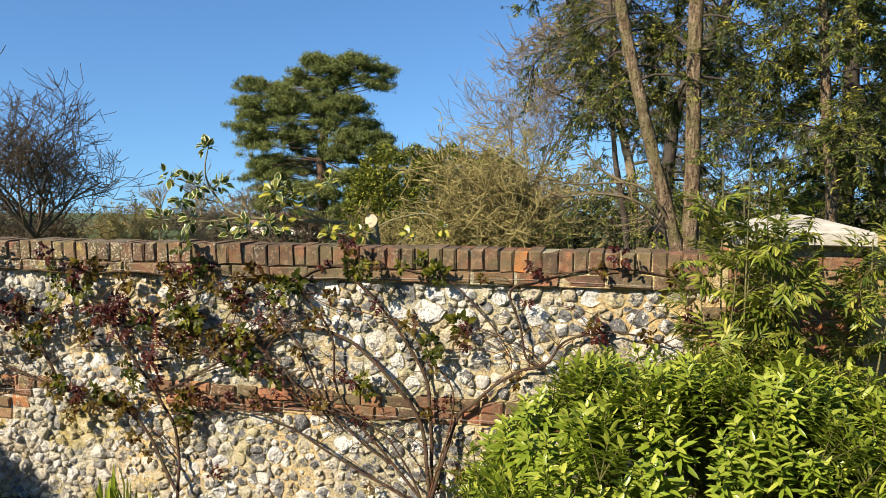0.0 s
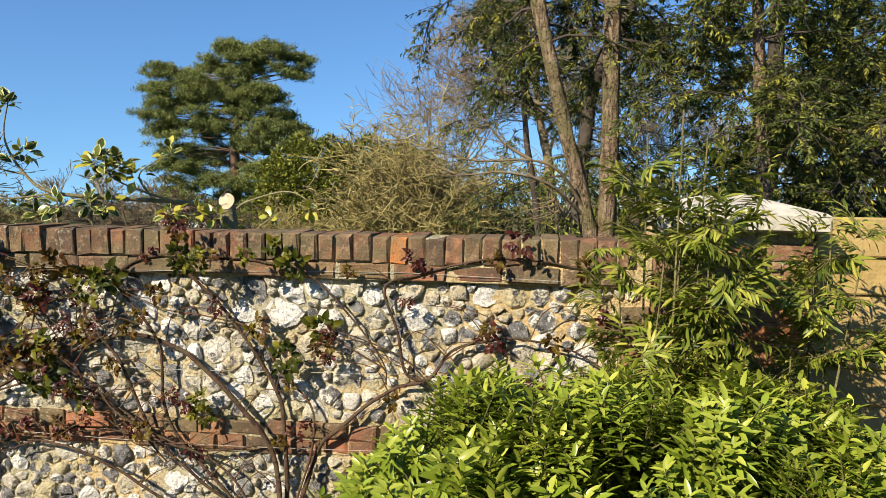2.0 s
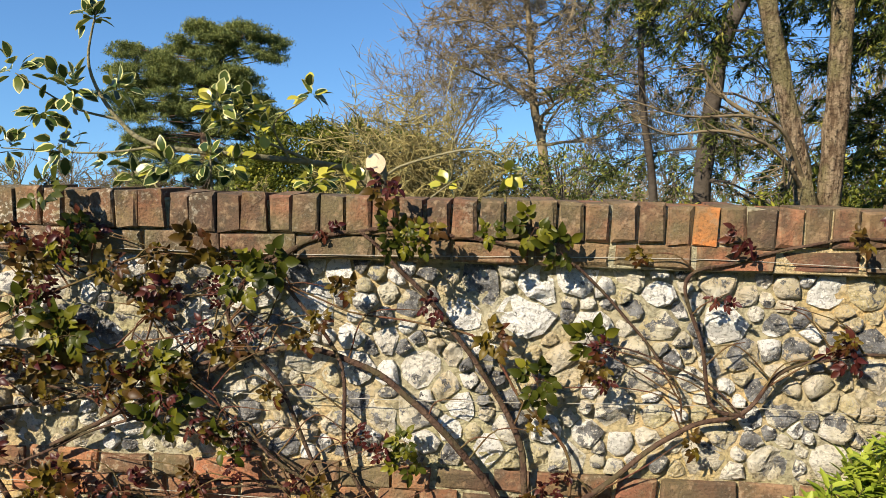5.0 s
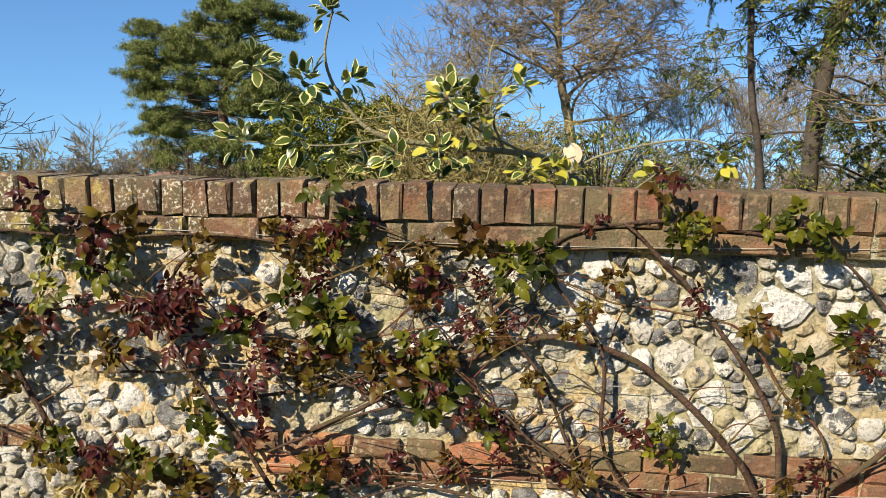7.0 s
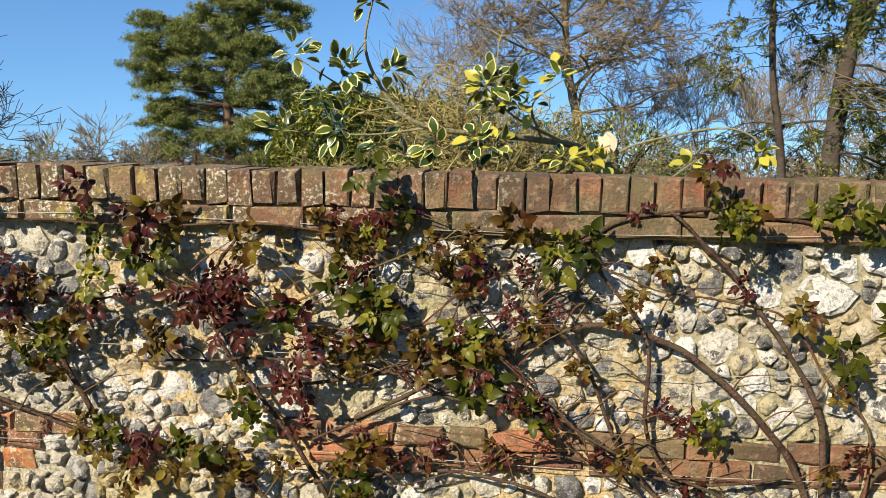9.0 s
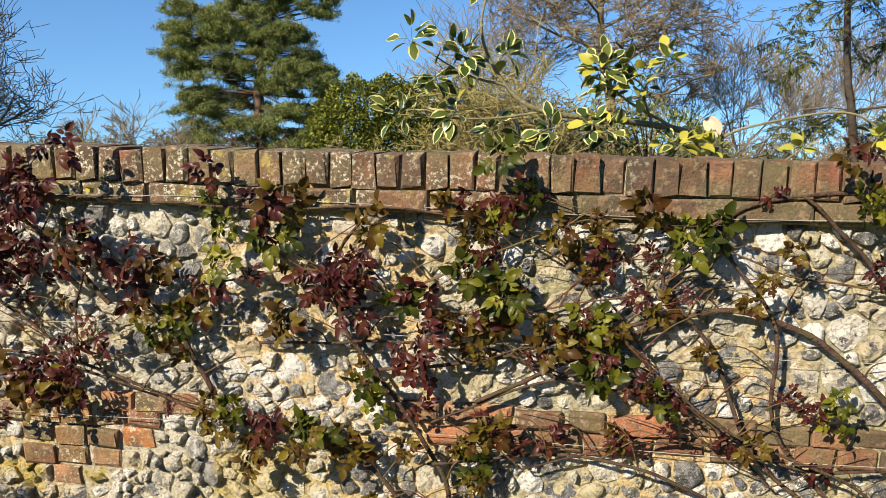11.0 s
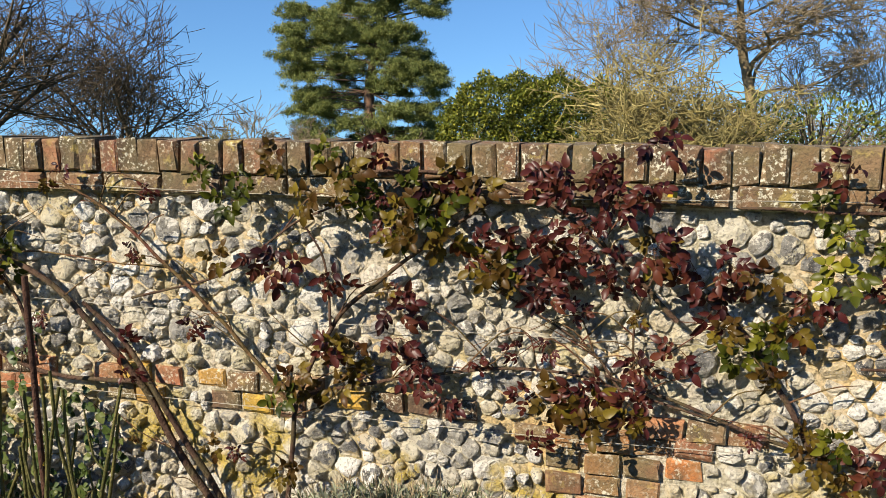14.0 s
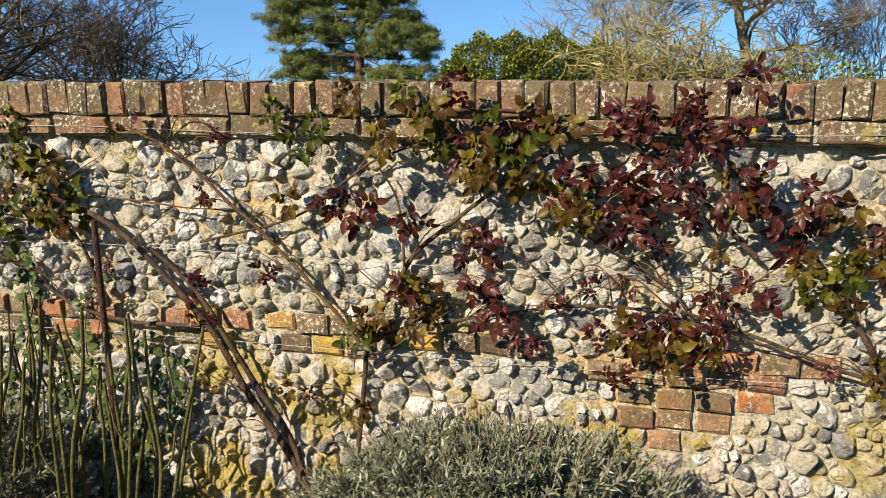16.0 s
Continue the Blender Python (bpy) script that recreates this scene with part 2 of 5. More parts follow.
def bark_material(name, a, b, scale=9.0, c=None, vary=0.0):
    n = Nodes(name, 0.9, 0.15)
    colour = n.mix(n.ramp(n.noise(scale, 5), (0.35, 0.0), (0.65, 1.0)), a, b)
    if c:
        colour = n.mix(n.ramp(n.noise(scale * 0.4, 4), (0.5, 0.0), (0.62, 0.8)), colour, c)
    if vary:
        colour = n.mix(n.math("MULTIPLY", n.island(), vary), colour, tuple(x * 0.25 for x in a))
    return n.done(colour, n.noise(scale * 4, 6), 0.7, 0.02)


def peeling_material(name, a, b, c):
    """Bark that flakes off in long upright strips, with dark peeled hollows, whose colour also holds shade from
    overhead foliage, and a green bloom.
    """
    n = Nodes(name, 0.9, 0.15)
    tall = n.t.nodes.new("ShaderNodeMapping")
    tall.inputs["Scale"].default_value = (1.0, 1.0, 0.28)
    n.t.links.new(n.place, tall.inputs["Vector"])
    strips = n.noise(42, 6, tall.outputs[0], rough=0.65)
    colour = n.mix(n.ramp(strips, (0.42, 0.0), (0.58, 1.0)), a, b)
    colour = n.mix(n.ramp(n.noise(7, 4), (0.46, 0.0), (0.60, 0.75)), colour, c)
    colour = n.mix(n.ramp(n.noise(60, 5), (0.52, 0.0), (0.66, 0.8)), colour, tuple(x * 0.25 for x in a))
    return n.done(colour, n.math("ADD", strips, n.math("MULTIPLY", n.noise(90, 5), 0.4)), 1.0, 0.05)


def plain_material(name, a, b, scale, rough=0.85, bump=0.4, dist=0.01):
    n = Nodes(name, rough, 0.25)
    colour = n.mix(n.ramp(n.noise(scale, 6), (0.35, 0.0), (0.68, 1.0)), a, b)
    colour = n.mix(n.ramp(n.noise(scale * 7, 4), (0.5, 0.0), (0.75, 0.4)), colour, tuple(x * 0.4 for x in a))
    return n.done(colour, n.noise(scale * 6, 6), bump, dist)


DARK_TINTS = ((0.0, (0.10, 0.064, 0.043)), (0.4, (0.16, 0.095, 0.057)), (0.7, (0.22, 0.105, 0.058)), (1.0, (0.26, 0.16, 0.092)))
RED_TINTS = ((0.0, (0.17, 0.085, 0.055)), (0.4, (0.36, 0.135, 0.07)), (0.75, (0.46, 0.19, 0.09)), (1.0, (0.33, 0.20, 0.11)))
GOLD_TINTS = ((0.0, (0.66, 0.47, 0.06)), (0.5, (0.62, 0.38, 0.06)), (1.0, (0.50, 0.28, 0.07)))
M_FLINT = flint_material()
M_MORTAR = mortar_material()
M_BRICK_DARK = brick_material("weathered_brick", DARK_TINTS)
M_BRICK_RED = brick_material("red_brick", RED_TINTS, 0.6, 0.7)
M_BRICK_COPE = brick_material("coping_red_brick", ((0.0, (0.15, 0.075, 0.05)), (0.4, (0.25, 0.10, 0.06)), (0.75, (0.33, 0.15, 0.08)), (1.0, (0.28, 0.18, 0.10))), 0.5)
M_BRICK_GOLD = brick_material("lichen_brick", GOLD_TINTS, 0.8, 0.6)
M_BRICK_ORANGE = brick_material("orange_brick", ((0.0, (0.46, 0.16, 0.055)), (1.0, (0.54, 0.20, 0.06))), 0.9)
M_BRICK_BRIGHT = brick_material("bright_orange_brick", ((0.0, (0.80, 0.24, 0.05)), (1.0, (0.80, 0.24, 0.05))), 0.1)
M_SOIL = plain_material("soil", (0.07, 0.05, 0.035), (0.13, 0.10, 0.07), 12, 0.95, 0.8, 0.03)
M_GRASS = plain_material("grass_ground", (0.06, 0.09, 0.025), (0.10, 0.12, 0.04), 3, 0.95, 0.8, 0.03)
M_STONE = plain_material("cap_stone", (0.56, 0.52, 0.43), (0.38, 0.35, 0.29), 9, 0.9, 0.5)
M_CANE = bark_material("rose_cane", (0.055, 0.030, 0.022), (0.12, 0.075, 0.05), 30, (0.085, 0.07, 0.035))
M_SHOOT = bark_material("rose_shoot", (0.12, 0.045, 0.03), (0.13, 0.10, 0.04), 14)
M_ROSE_RED = leaf_material("rose_leaf_burgundy", (0.020, 0.007, 0.006), (0.068, 0.014, 0.013), (0.13, 0.045, 0.02), 0.38, 0.26, spec=0.25)
M_ROSE_BRONZE = leaf_material("rose_leaf_bronze", (0.07, 0.018, 0.008), (0.085, 0.05, 0.010), (0.19, 0.14, 0.018), 0.4, 0.30, spec=0.18)
M_ROSE_GREEN = leaf_material("rose_leaf_green", (0.016, 0.026, 0.005), (0.07, 0.080, 0.008), (0.24, 0.22, 0.02), 0.38, 0.30, spec=0.18)
M_SHRUB = leaf_material("shrub_leaf", (0.11, 0.17, 0.018), (0.25, 0.32, 0.03), (0.50, 0.51, 0.08), 0.32, 0.25)
M_BAMBOO = leaf_material("bamboo_leaf", (0.04, 0.07, 0.012), (0.19, 0.23, 0.025), (0.46, 0.43, 0.08), 0.42, 0.2, spec=0.25)
M_BAMBOO_CANE = bark_material("bamboo_cane", (0.13, 0.12, 0.05), (0.22, 0.19, 0.08), 12)
M_HOLLY = leaf_material("variegated_leaf", (0.03, 0.055, 0.012), (0.06, 0.095, 0.018), (0.15, 0.17, 0.03), 0.3, 0.2, (0.62, 0.58, 0.24))
M_HOLLY_GOLD = leaf_material("golden_leaf", (0.42, 0.38, 0.04), (0.50, 0.45, 0.06), (0.30, 0.32, 0.05), 0.3, 0.25)
M_HOLLY_BARK = bark_material("holly_bark", (0.19, 0.17, 0.09), (0.27, 0.24, 0.14), 20)
M_CUT = plain_material("sawn_wood", (0.66, 0.52, 0.34), (0.56, 0.42, 0.26), 20, 0.8, 0.2)
M_PINE = leaf_material("pine_needles", (0.06, 0.085, 0.03), (0.19, 0.22, 0.065), (0.44, 0.44, 0.14), 0.6, 0.1, spec=0.1)
M_PINE_BARK = bark_material("pine_bark", (0.16, 0.09, 0.055), (0.10, 0.075, 0.055), 4)
M_YEW = leaf_material("yew_needles", (0.025, 0.043, 0.013), (0.13, 0.155, 0.032), (0.46, 0.41, 0.07), 0.5, 0.15, spec=0.15)
M_HEDGE = leaf_material("hedge_leaf", (0.03, 0.05, 0.010), (0.14, 0.16, 0.02), (0.44, 0.41, 0.055), 0.5, 0.15, spec=0.2)
M_TRUNK = peeling_material("flaking_bark", (0.13, 0.085, 0.05), (0.36, 0.27, 0.17), (0.19, 0.17, 0.075))
M_DARK_BARK = bark_material("dark_bark", (0.045, 0.036, 0.028), (0.085, 0.07, 0.055), 8)
M_TWIG = bark_material("bare_twig", (0.20, 0.15, 0.085), (0.33, 0.255, 0.15), 3, vary=0.5)
M_TWIG_PALE = bark_material("pale_twig", (0.22, 0.17, 0.10), (0.34, 0.27, 0.17), 1, vary=0.5)
M_TWIG_OLIVE = bark_material("lichened_twig", (0.28, 0.225, 0.085), (0.48, 0.40, 0.16), 2, vary=0.7)
M_TWIG_DARK = bark_material("dark_twig", (0.10, 0.074, 0.048), (0.19, 0.14, 0.09), 3, vary=0.7)
M_FENCE = bark_material("fence_board", (0.30, 0.21, 0.075), (0.40, 0.29, 0.12), 5, (0.27, 0.22, 0.085))
M_STEM = bark_material("green_stem", (0.062, 0.066, 0.02), (0.125, 0.11, 0.038), 16)
M_IVY = leaf_material("ivy_leaf", (0.03, 0.052, 0.015), (0.06, 0.09, 0.02), (0.12, 0.14, 0.04), 0.45, 0.1, spec=0.25)
M_TAG = plain_material("yellow_plastic", (0.50, 0.34, 0.03), (0.44, 0.28, 0.03), 30, 0.4, 0.05)
M_ROOF = plain_material("roof_tile", (0.20, 0.11, 0.08), (0.28, 0.17, 0.12), 2, 0.9, 0.3)
M_RENDER = plain_material("house_render", (0.62, 0.58, 0.50), (0.55, 0.51, 0.44), 2, 0.9, 0.2)
M_RUST = bark_material("rusted_iron", (0.045, 0.025, 0.02), (0.09, 0.045, 0.03), 30)
M_SILVER = leaf_material("silver_leaf", (0.045, 0.06, 0.026), (0.14, 0.16, 0.085), (0.40, 0.41, 0.28), 0.7, 0.15, spec=0.1)
M_WIRE = plain_material("galvanised_wire", (0.45, 0.42, 0.34), (0.34, 0.31, 0.25), 40, 0.5, 0.1)

# ---- ground ----
def ground_height(x, y):
    """The lawn slopes down to the bed along the wall; beyond the wall the hillside falls away."""
    if y > 6.0:
        return -0.045 * (y - 6.0)
    s = min(max((1.7 - y) / 1.9, 0.0), 1.0)
    return 0.30 * s * s * (3 - 2 * s)


def build_ground():
    g = Geo()
    xs = [-900, -200, -60, -30] + [-16 + 0.5 * i for i in range(53)] + [16, 30, 60, 200, 900]
    ys = [-900, -200, -50, -15] + [-6 + 0.4 * i for i in range(31)] + [8, 12, 20, 40, 100, 300, 1500]
    verts = [(x, y, ground_height(x, y) + 0.012 * noise.noise((x * 2, y * 2, 0))) for y in ys for x in xs]
    w = len(xs)
    faces = [(j * w + i, j * w + i + 1, (j + 1) * w + i + 1, (j + 1) * w + i) for j in range(len(ys) - 1) for i in range(w - 1)]
    g.add(verts, faces, 0, (0.5, 0.5, 0.5), True)
    me = g.mesh("ground", [M_GRASS, M_SOIL])
    for p in me.polygons:
        if 2.4 < p.center.y < 3.9 and -12 < p.center.x < 12:
            p.material_index = 1
    tagged(link_mesh(me, "ground"), "sloping lawn and dark soil border", "ground", kind="structure")


build_ground()

# ---- the flint wall ----
FACE, TOP, WEST, EAST = 3.88, 1.59, -8.6, 0.538
WALL = tagged(link_mesh(None, "wall_north"), "flint rubble garden wall with brick courses and coping", "wall", kind="structure")


def build_core():
    """The mortar body: an uneven front sheet and plain top, ends and back."""
    g = Geo()
    nx, nz = 330, 52
    x0, x1, z0, z1 = WEST, EAST, -0.1, 1.47
    verts = []
    for j in range(nz + 1):
        for i in range(nx + 1):
            x, z = x0 + (x1 - x0) * i / nx, z0 + (z1 - z0) * j / nz
            d = 0.006 * noise.noise((x * 9, z * 9, 3)) + 0.005 * noise.noise((x * 24, z * 24, 8)) + 0.004 * noise.noise((x * 1.3, z * 1.3, 5))
            verts.append((x, FACE + 0.004 + d * 1.3, z))
    w = nx + 1
    faces = [(j * w + i, j * w + i + 1, (j + 1) * w + i + 1, (j + 1) * w + i) for j in range(nz) for i in range(nx)]
    g.add(verts, faces, 0, (0.5, 0.5, 0.5), True)
    back = FACE + 0.30
    c = [(x0, FACE + 0.02, z0), (x1, FACE + 0.02, z0), (x1, FACE + 0.02, z1), (x0, FACE + 0.02, z1), (x0, back, z0), (x1, back, z0), (x1, back, z1), (x0, back, z1)]
    g.add(c, [(5, 4, 7, 6), (3, 2, 6, 7), (1, 5, 6, 2), (4, 0, 3, 7)], 0)
    under(tagged(link_mesh(g.mesh("mortar", [M_MORTAR]), "mortar"), "cream and sandy lime mortar"), WALL)
    bed = Geo()
    bed.add(*box(x0, -0.79, FACE - 0.020, FACE + 0.17, 1.405, TOP - 0.02, 0.003), 0)
    bed.add(*box(-0.79, x1, FACE - 0.032, FACE + 0.17, 1.405, TOP - 0.008, 0.003), 0)
    under(tagged(link_mesh(bed.mesh("coping_mortar", [M_MORTAR]), "coping_mortar"), "mortar bed between the coping bricks"), WALL)


build_core()


def brick_meshes(width, height, depth, mat, count, seed):
    r, out = random.Random(seed), []
    for k in range(count):
        g = Geo()
        g.add(*box(-width / 2, width / 2, 0, depth, -height / 2, height / 2, r.uniform(0.004, 0.010), 0.0055, r), 0)
        out.append(g.mesh("brick", [mat]))
    return out


HEADERS = {k: brick_meshes(0.0675, 0.108, 0.215, m, 9, s) for k, m, s in (("dark", M_BRICK_DARK, 1), ("red", M_BRICK_COPE, 2), ("orange", M_BRICK_BRIGHT, 3))}
STRETCHERS = {k: brick_meshes(0.212, 0.064, 0.1, m, 7, s) for k, m, s in (("dark", M_BRICK_DARK, 4), ("red", M_BRICK_RED, 5), ("cope", M_BRICK_COPE, 15), ("gold", M_BRICK_GOLD, 6))}
HALVES = {k: brick_meshes(0.108, 0.064, 0.1, m, 6, s) for k, m, s in (("dark", M_BRICK_DARK, 7), ("red", M_BRICK_RED, 8), ("gold", M_BRICK_GOLD, 9))}
BATS = {k: brick_meshes(0.15, 0.060, 0.1, m, 6, s) for k, m, s in (("dark", M_BRICK_DARK, 17), ("red", M_BRICK_RED, 18))}
TAKEN = []


def lay(me, x, y, z, w, h, r, wobble=1.0, parent=None):
    ob = link_mesh(me, "brick")
    ob.matrix_world = pose(x, y + r.uniform(-0.005, 0.004) * wobble, z + r.uniform(-0.003, 0.003) * wobble, r.uniform(-1, 1), r.uniform(-1.2, 1.2) * wobble, r.uniform(-1, 1))
    under(ob, parent or WALL)
    TAKEN.append((x - w / 2, x + w / 2, z - h / 2, z + h / 2))
    return ob


def build_courses():
    r = random.Random(11)
    x = WEST + 0.04
    while x < EAST - 0.03:
        kind = "red" if r.random() < (0.55 if x > -0.9 else 0.12) else "dark"
        if abs(x + 0.431) < 0.037:
            kind = "orange"
        y = FACE - 0.045 + (0.021 if abs(x + 1.975) < 0.037 else 0.0)
        ob = lay(r.choice(HEADERS[kind]), x, y, TOP - 0.055 + 0.004 * noise.noise((x * 1.7, 0, 0)) + r.uniform(-0.004, 0.003), 0.07, 0.11, r)
        x += 0.0745 + r.uniform(-0.003, 0.003)
    x = WEST + 0.11
    while x < EAST - 0.1:
        lay(r.choice(STRETCHERS["cope" if r.random() < (0.6 if x > -1.0 else 0.15) else "dark"]), x, FACE - 0.040, 1.443 + 0.003 * noise.noise((x, 4, 0)), 0.225, 0.075, r)
        x += 0.2255
    # string course of two rows of brick, missing in places to the west
    for row, z in ((0, 0.755), (1, 0.688)):
        x = -2.62 + 0.11 * row
        while x < EAST - 0.05:
            w, kinds = r.choice(((0.108, HALVES), (0.108, HALVES), (0.15, BATS), (0.212, STRETCHERS)))
            kind = "dark" if r.random() < 0.32 else "red"
            x += w / 2
            lay(r.choice(kinds[kind]), x, FACE - 0.012, z, w + 0.012, 0.075, r, 2.2)
            x += w / 2 + r.uniform(0.008, 0.022)
    for x0, x1, rows, kinds in ((-3.62, -3.35, 1, ("red", "dark")), (-5.55, -5.3, 2, ("dark", "red", "dark", "gold")), (-5.14, -4.74, 2, ("gold", "dark", "red")), (-4.62, -4.15, 1, ("dark", "gold", "dark")), (-8.0, -5.8, 2, ("dark", "red", "gold"))):
        for row in range(rows):
            x = x0 + 0.05 * row
            while x < x1:
                kind = r.choice(kinds)
                lay(r.choice(HALVES[kind]), x + 0.054, FACE - 0.012, 0.765 - 0.073 * row - 0.03 * (rows == 1), 0.12, 0.075, r, 2.0)
                x += 0.121
    warm = brick_meshes(0.108, 0.064, 0.1, M_BRICK_ORANGE, 5, 12)
    for row in range(4):
        x = -4.02 + 0.045 * (row % 2) + 0.05 * row
        while x < -3.46 - 0.09 * row:
            lay(r.choice(warm if r.random() < 0.5 else HALVES[r.choice(("red", "dark", "red"))]), x + 0.054, FACE - 0.012, 0.675 - 0.074 * row, 0.12, 0.076, r, 2.0)
            x += 0.122
    # quoins that tie the wall to the pier
    for k in range(17):
        z = 1.30 - 0.075 * k
        kind = ("dark", "dark", "red", "red")[k % 4] if k < 4 else "red"
        half = k % 3 != 1
        lay(r.choice((HALVES if half else STRETCHERS)[kind]), EAST - (0.054 if half else 0.106), FACE - 0.014, z, 0.12 if half else 0.225, 0.075, r, 1.5)


build_courses()


def clip(poly, nx, nz, d):
    """Cuts a polygon by the half plane nx*x + nz*z <= d."""
    out = []
    for k in range(len(poly)):
        a, b = poly[k], poly[(k + 1) % len(poly)]
        da, db = nx * a[0] + nz * a[1] - d, nx * b[0] + nz * b[1] - d
        if da <= 0:
            out.append(a)
        if (da < 0 < db) or (db < 0 < da):
            t = da / (da - db)
            out.append((a[0] + (b[0] - a[0]) * t, a[1] + (b[1] - a[1]) * t))
    return out


# large flints that stand out: x, z, half width, and how white (0 dark to 1 white)
BIG_EAST = ((-0.21, 1.01, 0.06, 0.2), (-0.57, 1.335, 0.05, 1.0), (-0.38, 1.25, 0.07, 0.8), (-1.08, 1.34, 0.07, 0.4), (-0.92, 1.345, 0.06, 0.9), (-0.96, 1.25, 0.08, 1.0), (-1.12, 1.255, 0.06, 0.9), (-1.25, 1.09, 0.07, 0.7), (-1.45, 1.17, 0.045, 1.0), (-1.58, 1.26, 0.075, 1.0), (-1.35, 1.17, 0.04, 0.7), (-0.92, 1.06, 0.06, 0.0), (-1.06, 1.15, 0.04, 1.0))
BIG_MORE = ((-0.33, 1.16, 0.06, 0.3), (-0.11, 1.35, 0.05, 0.9), (-0.88, 0.93, 0.055, 0.9), (-0.76, 0.91, 0.05, 0.7), (-0.41, 0.86, 0.06, 0.6), (-0.68, 0.99, 0.06, 0.3), (-1.56, 0.99, 0.06, 0.3), (-1.98, 1.28, 0.055, 0.4), (-1.90, 1.23, 0.045, 1.0))
BIG_WEST = ((-5.90, 1.36, 0.055, 1.0), (-5.76, 1.37, 0.05, 0.2), (-5.54, 1.34, 0.045, 1.0), (-5.22, 1.28, 0.05, 1.0), (-5.52, 1.22, 0.05, 0.6), (-4.69, 1.08, 0.065, 0.9), (-5.10, 0.49, 0.05, 1.0), (-3.41, 1.35, 0.065, 0.6), (-2.96, 0.88, 0.06, 1.0), (-2.65, 1.32, 0.05, 0.5), (-1.92, 1.23, 0.05, 0.8))


def flint(g, poly, r, white, dark, proud):
    """One stone from its outline: a knapped or rounded face standing proud of the mortar."""
    cx, cz = sum(p[0] for p in poly) / len(poly), sum(p[1] for p in poly) / len(poly)
    n = 10
    ring = []
    for k in range(n):
        a = 2 * math.pi * (k + 0.5 * (r.random() - 0.5)) / n
        dx, dz, best = math.cos(a), math.sin(a), 9.0
        for i in range(len(poly)):
            ax, az = poly[i][0] - cx, poly[i][1] - cz
            bx, bz = poly[(i + 1) % len(poly)][0] - cx, poly[(i + 1) % len(poly)][1] - cz
            ex, ez = bx - ax, bz - az
            den = dx * ez - dz * ex
            if abs(den) > 1e-9:
                s = (ax * ez - az * ex) / den
                u = (ax * dz - az * dx) / den
                if s > 0 and -1e-6 <= u <= 1 + 1e-6:
                    best = min(best, s)
        ring.append([best if best < 9 else 0.02, dx, dz])
    m = sum(q[0] for q in ring) / n
    for q in ring:
        q[0] = min(q[0], m * 1.8) * r.uniform(0.88, 1.04)
    # the face is cut by a few slanting breaks, as knapped and field flint is
    breaks = []
    for k in range(r.choice((2, 3, 4))):
        a = r.uniform(0, 2 * math.pi)
        steep = r.uniform(0.15, 0.75)
        breaks.append((math.cos(a) * steep, math.sin(a) * steep, proud * r.uniform(0.6, 1.25)))
    verts, tones = [], []
    for level, s in enumerate((1.0, 0.98, 0.72, 0.36, 0.0)):
        for q in ring if s else ring[:1]:
            jit = 1 + r.uniform(-0.14, 0.14) * (level > 1)
            x, z = q[1] * q[0] * s * jit, q[2] * q[0] * s * jit
            up = min(h - bx * x - bz * z for bx, bz, h in breaks)
            y = 0.035 if level == 0 else -max(up * (0.45 if level == 1 else 1.0), -0.004) + r.uniform(-0.003, 0.003)
            verts.append((cx + x, FACE + y, cz + z))
            tones.append((dark, white, (1.25, 1.0, 0.6, 0.3, 0.0)[level]))
    faces = []
    for lv in range(3):
        for k in range(n):
            a, b = lv * n + k, lv * n + (k + 1) % n
            faces.append((a, b, b + n, a + n))
    faces += [(3 * n + k, 3 * n + (k + 1) % n, 4 * n) for k in range(n)]
    g.add(verts, faces, 0, tones, r.random() < 0.2)


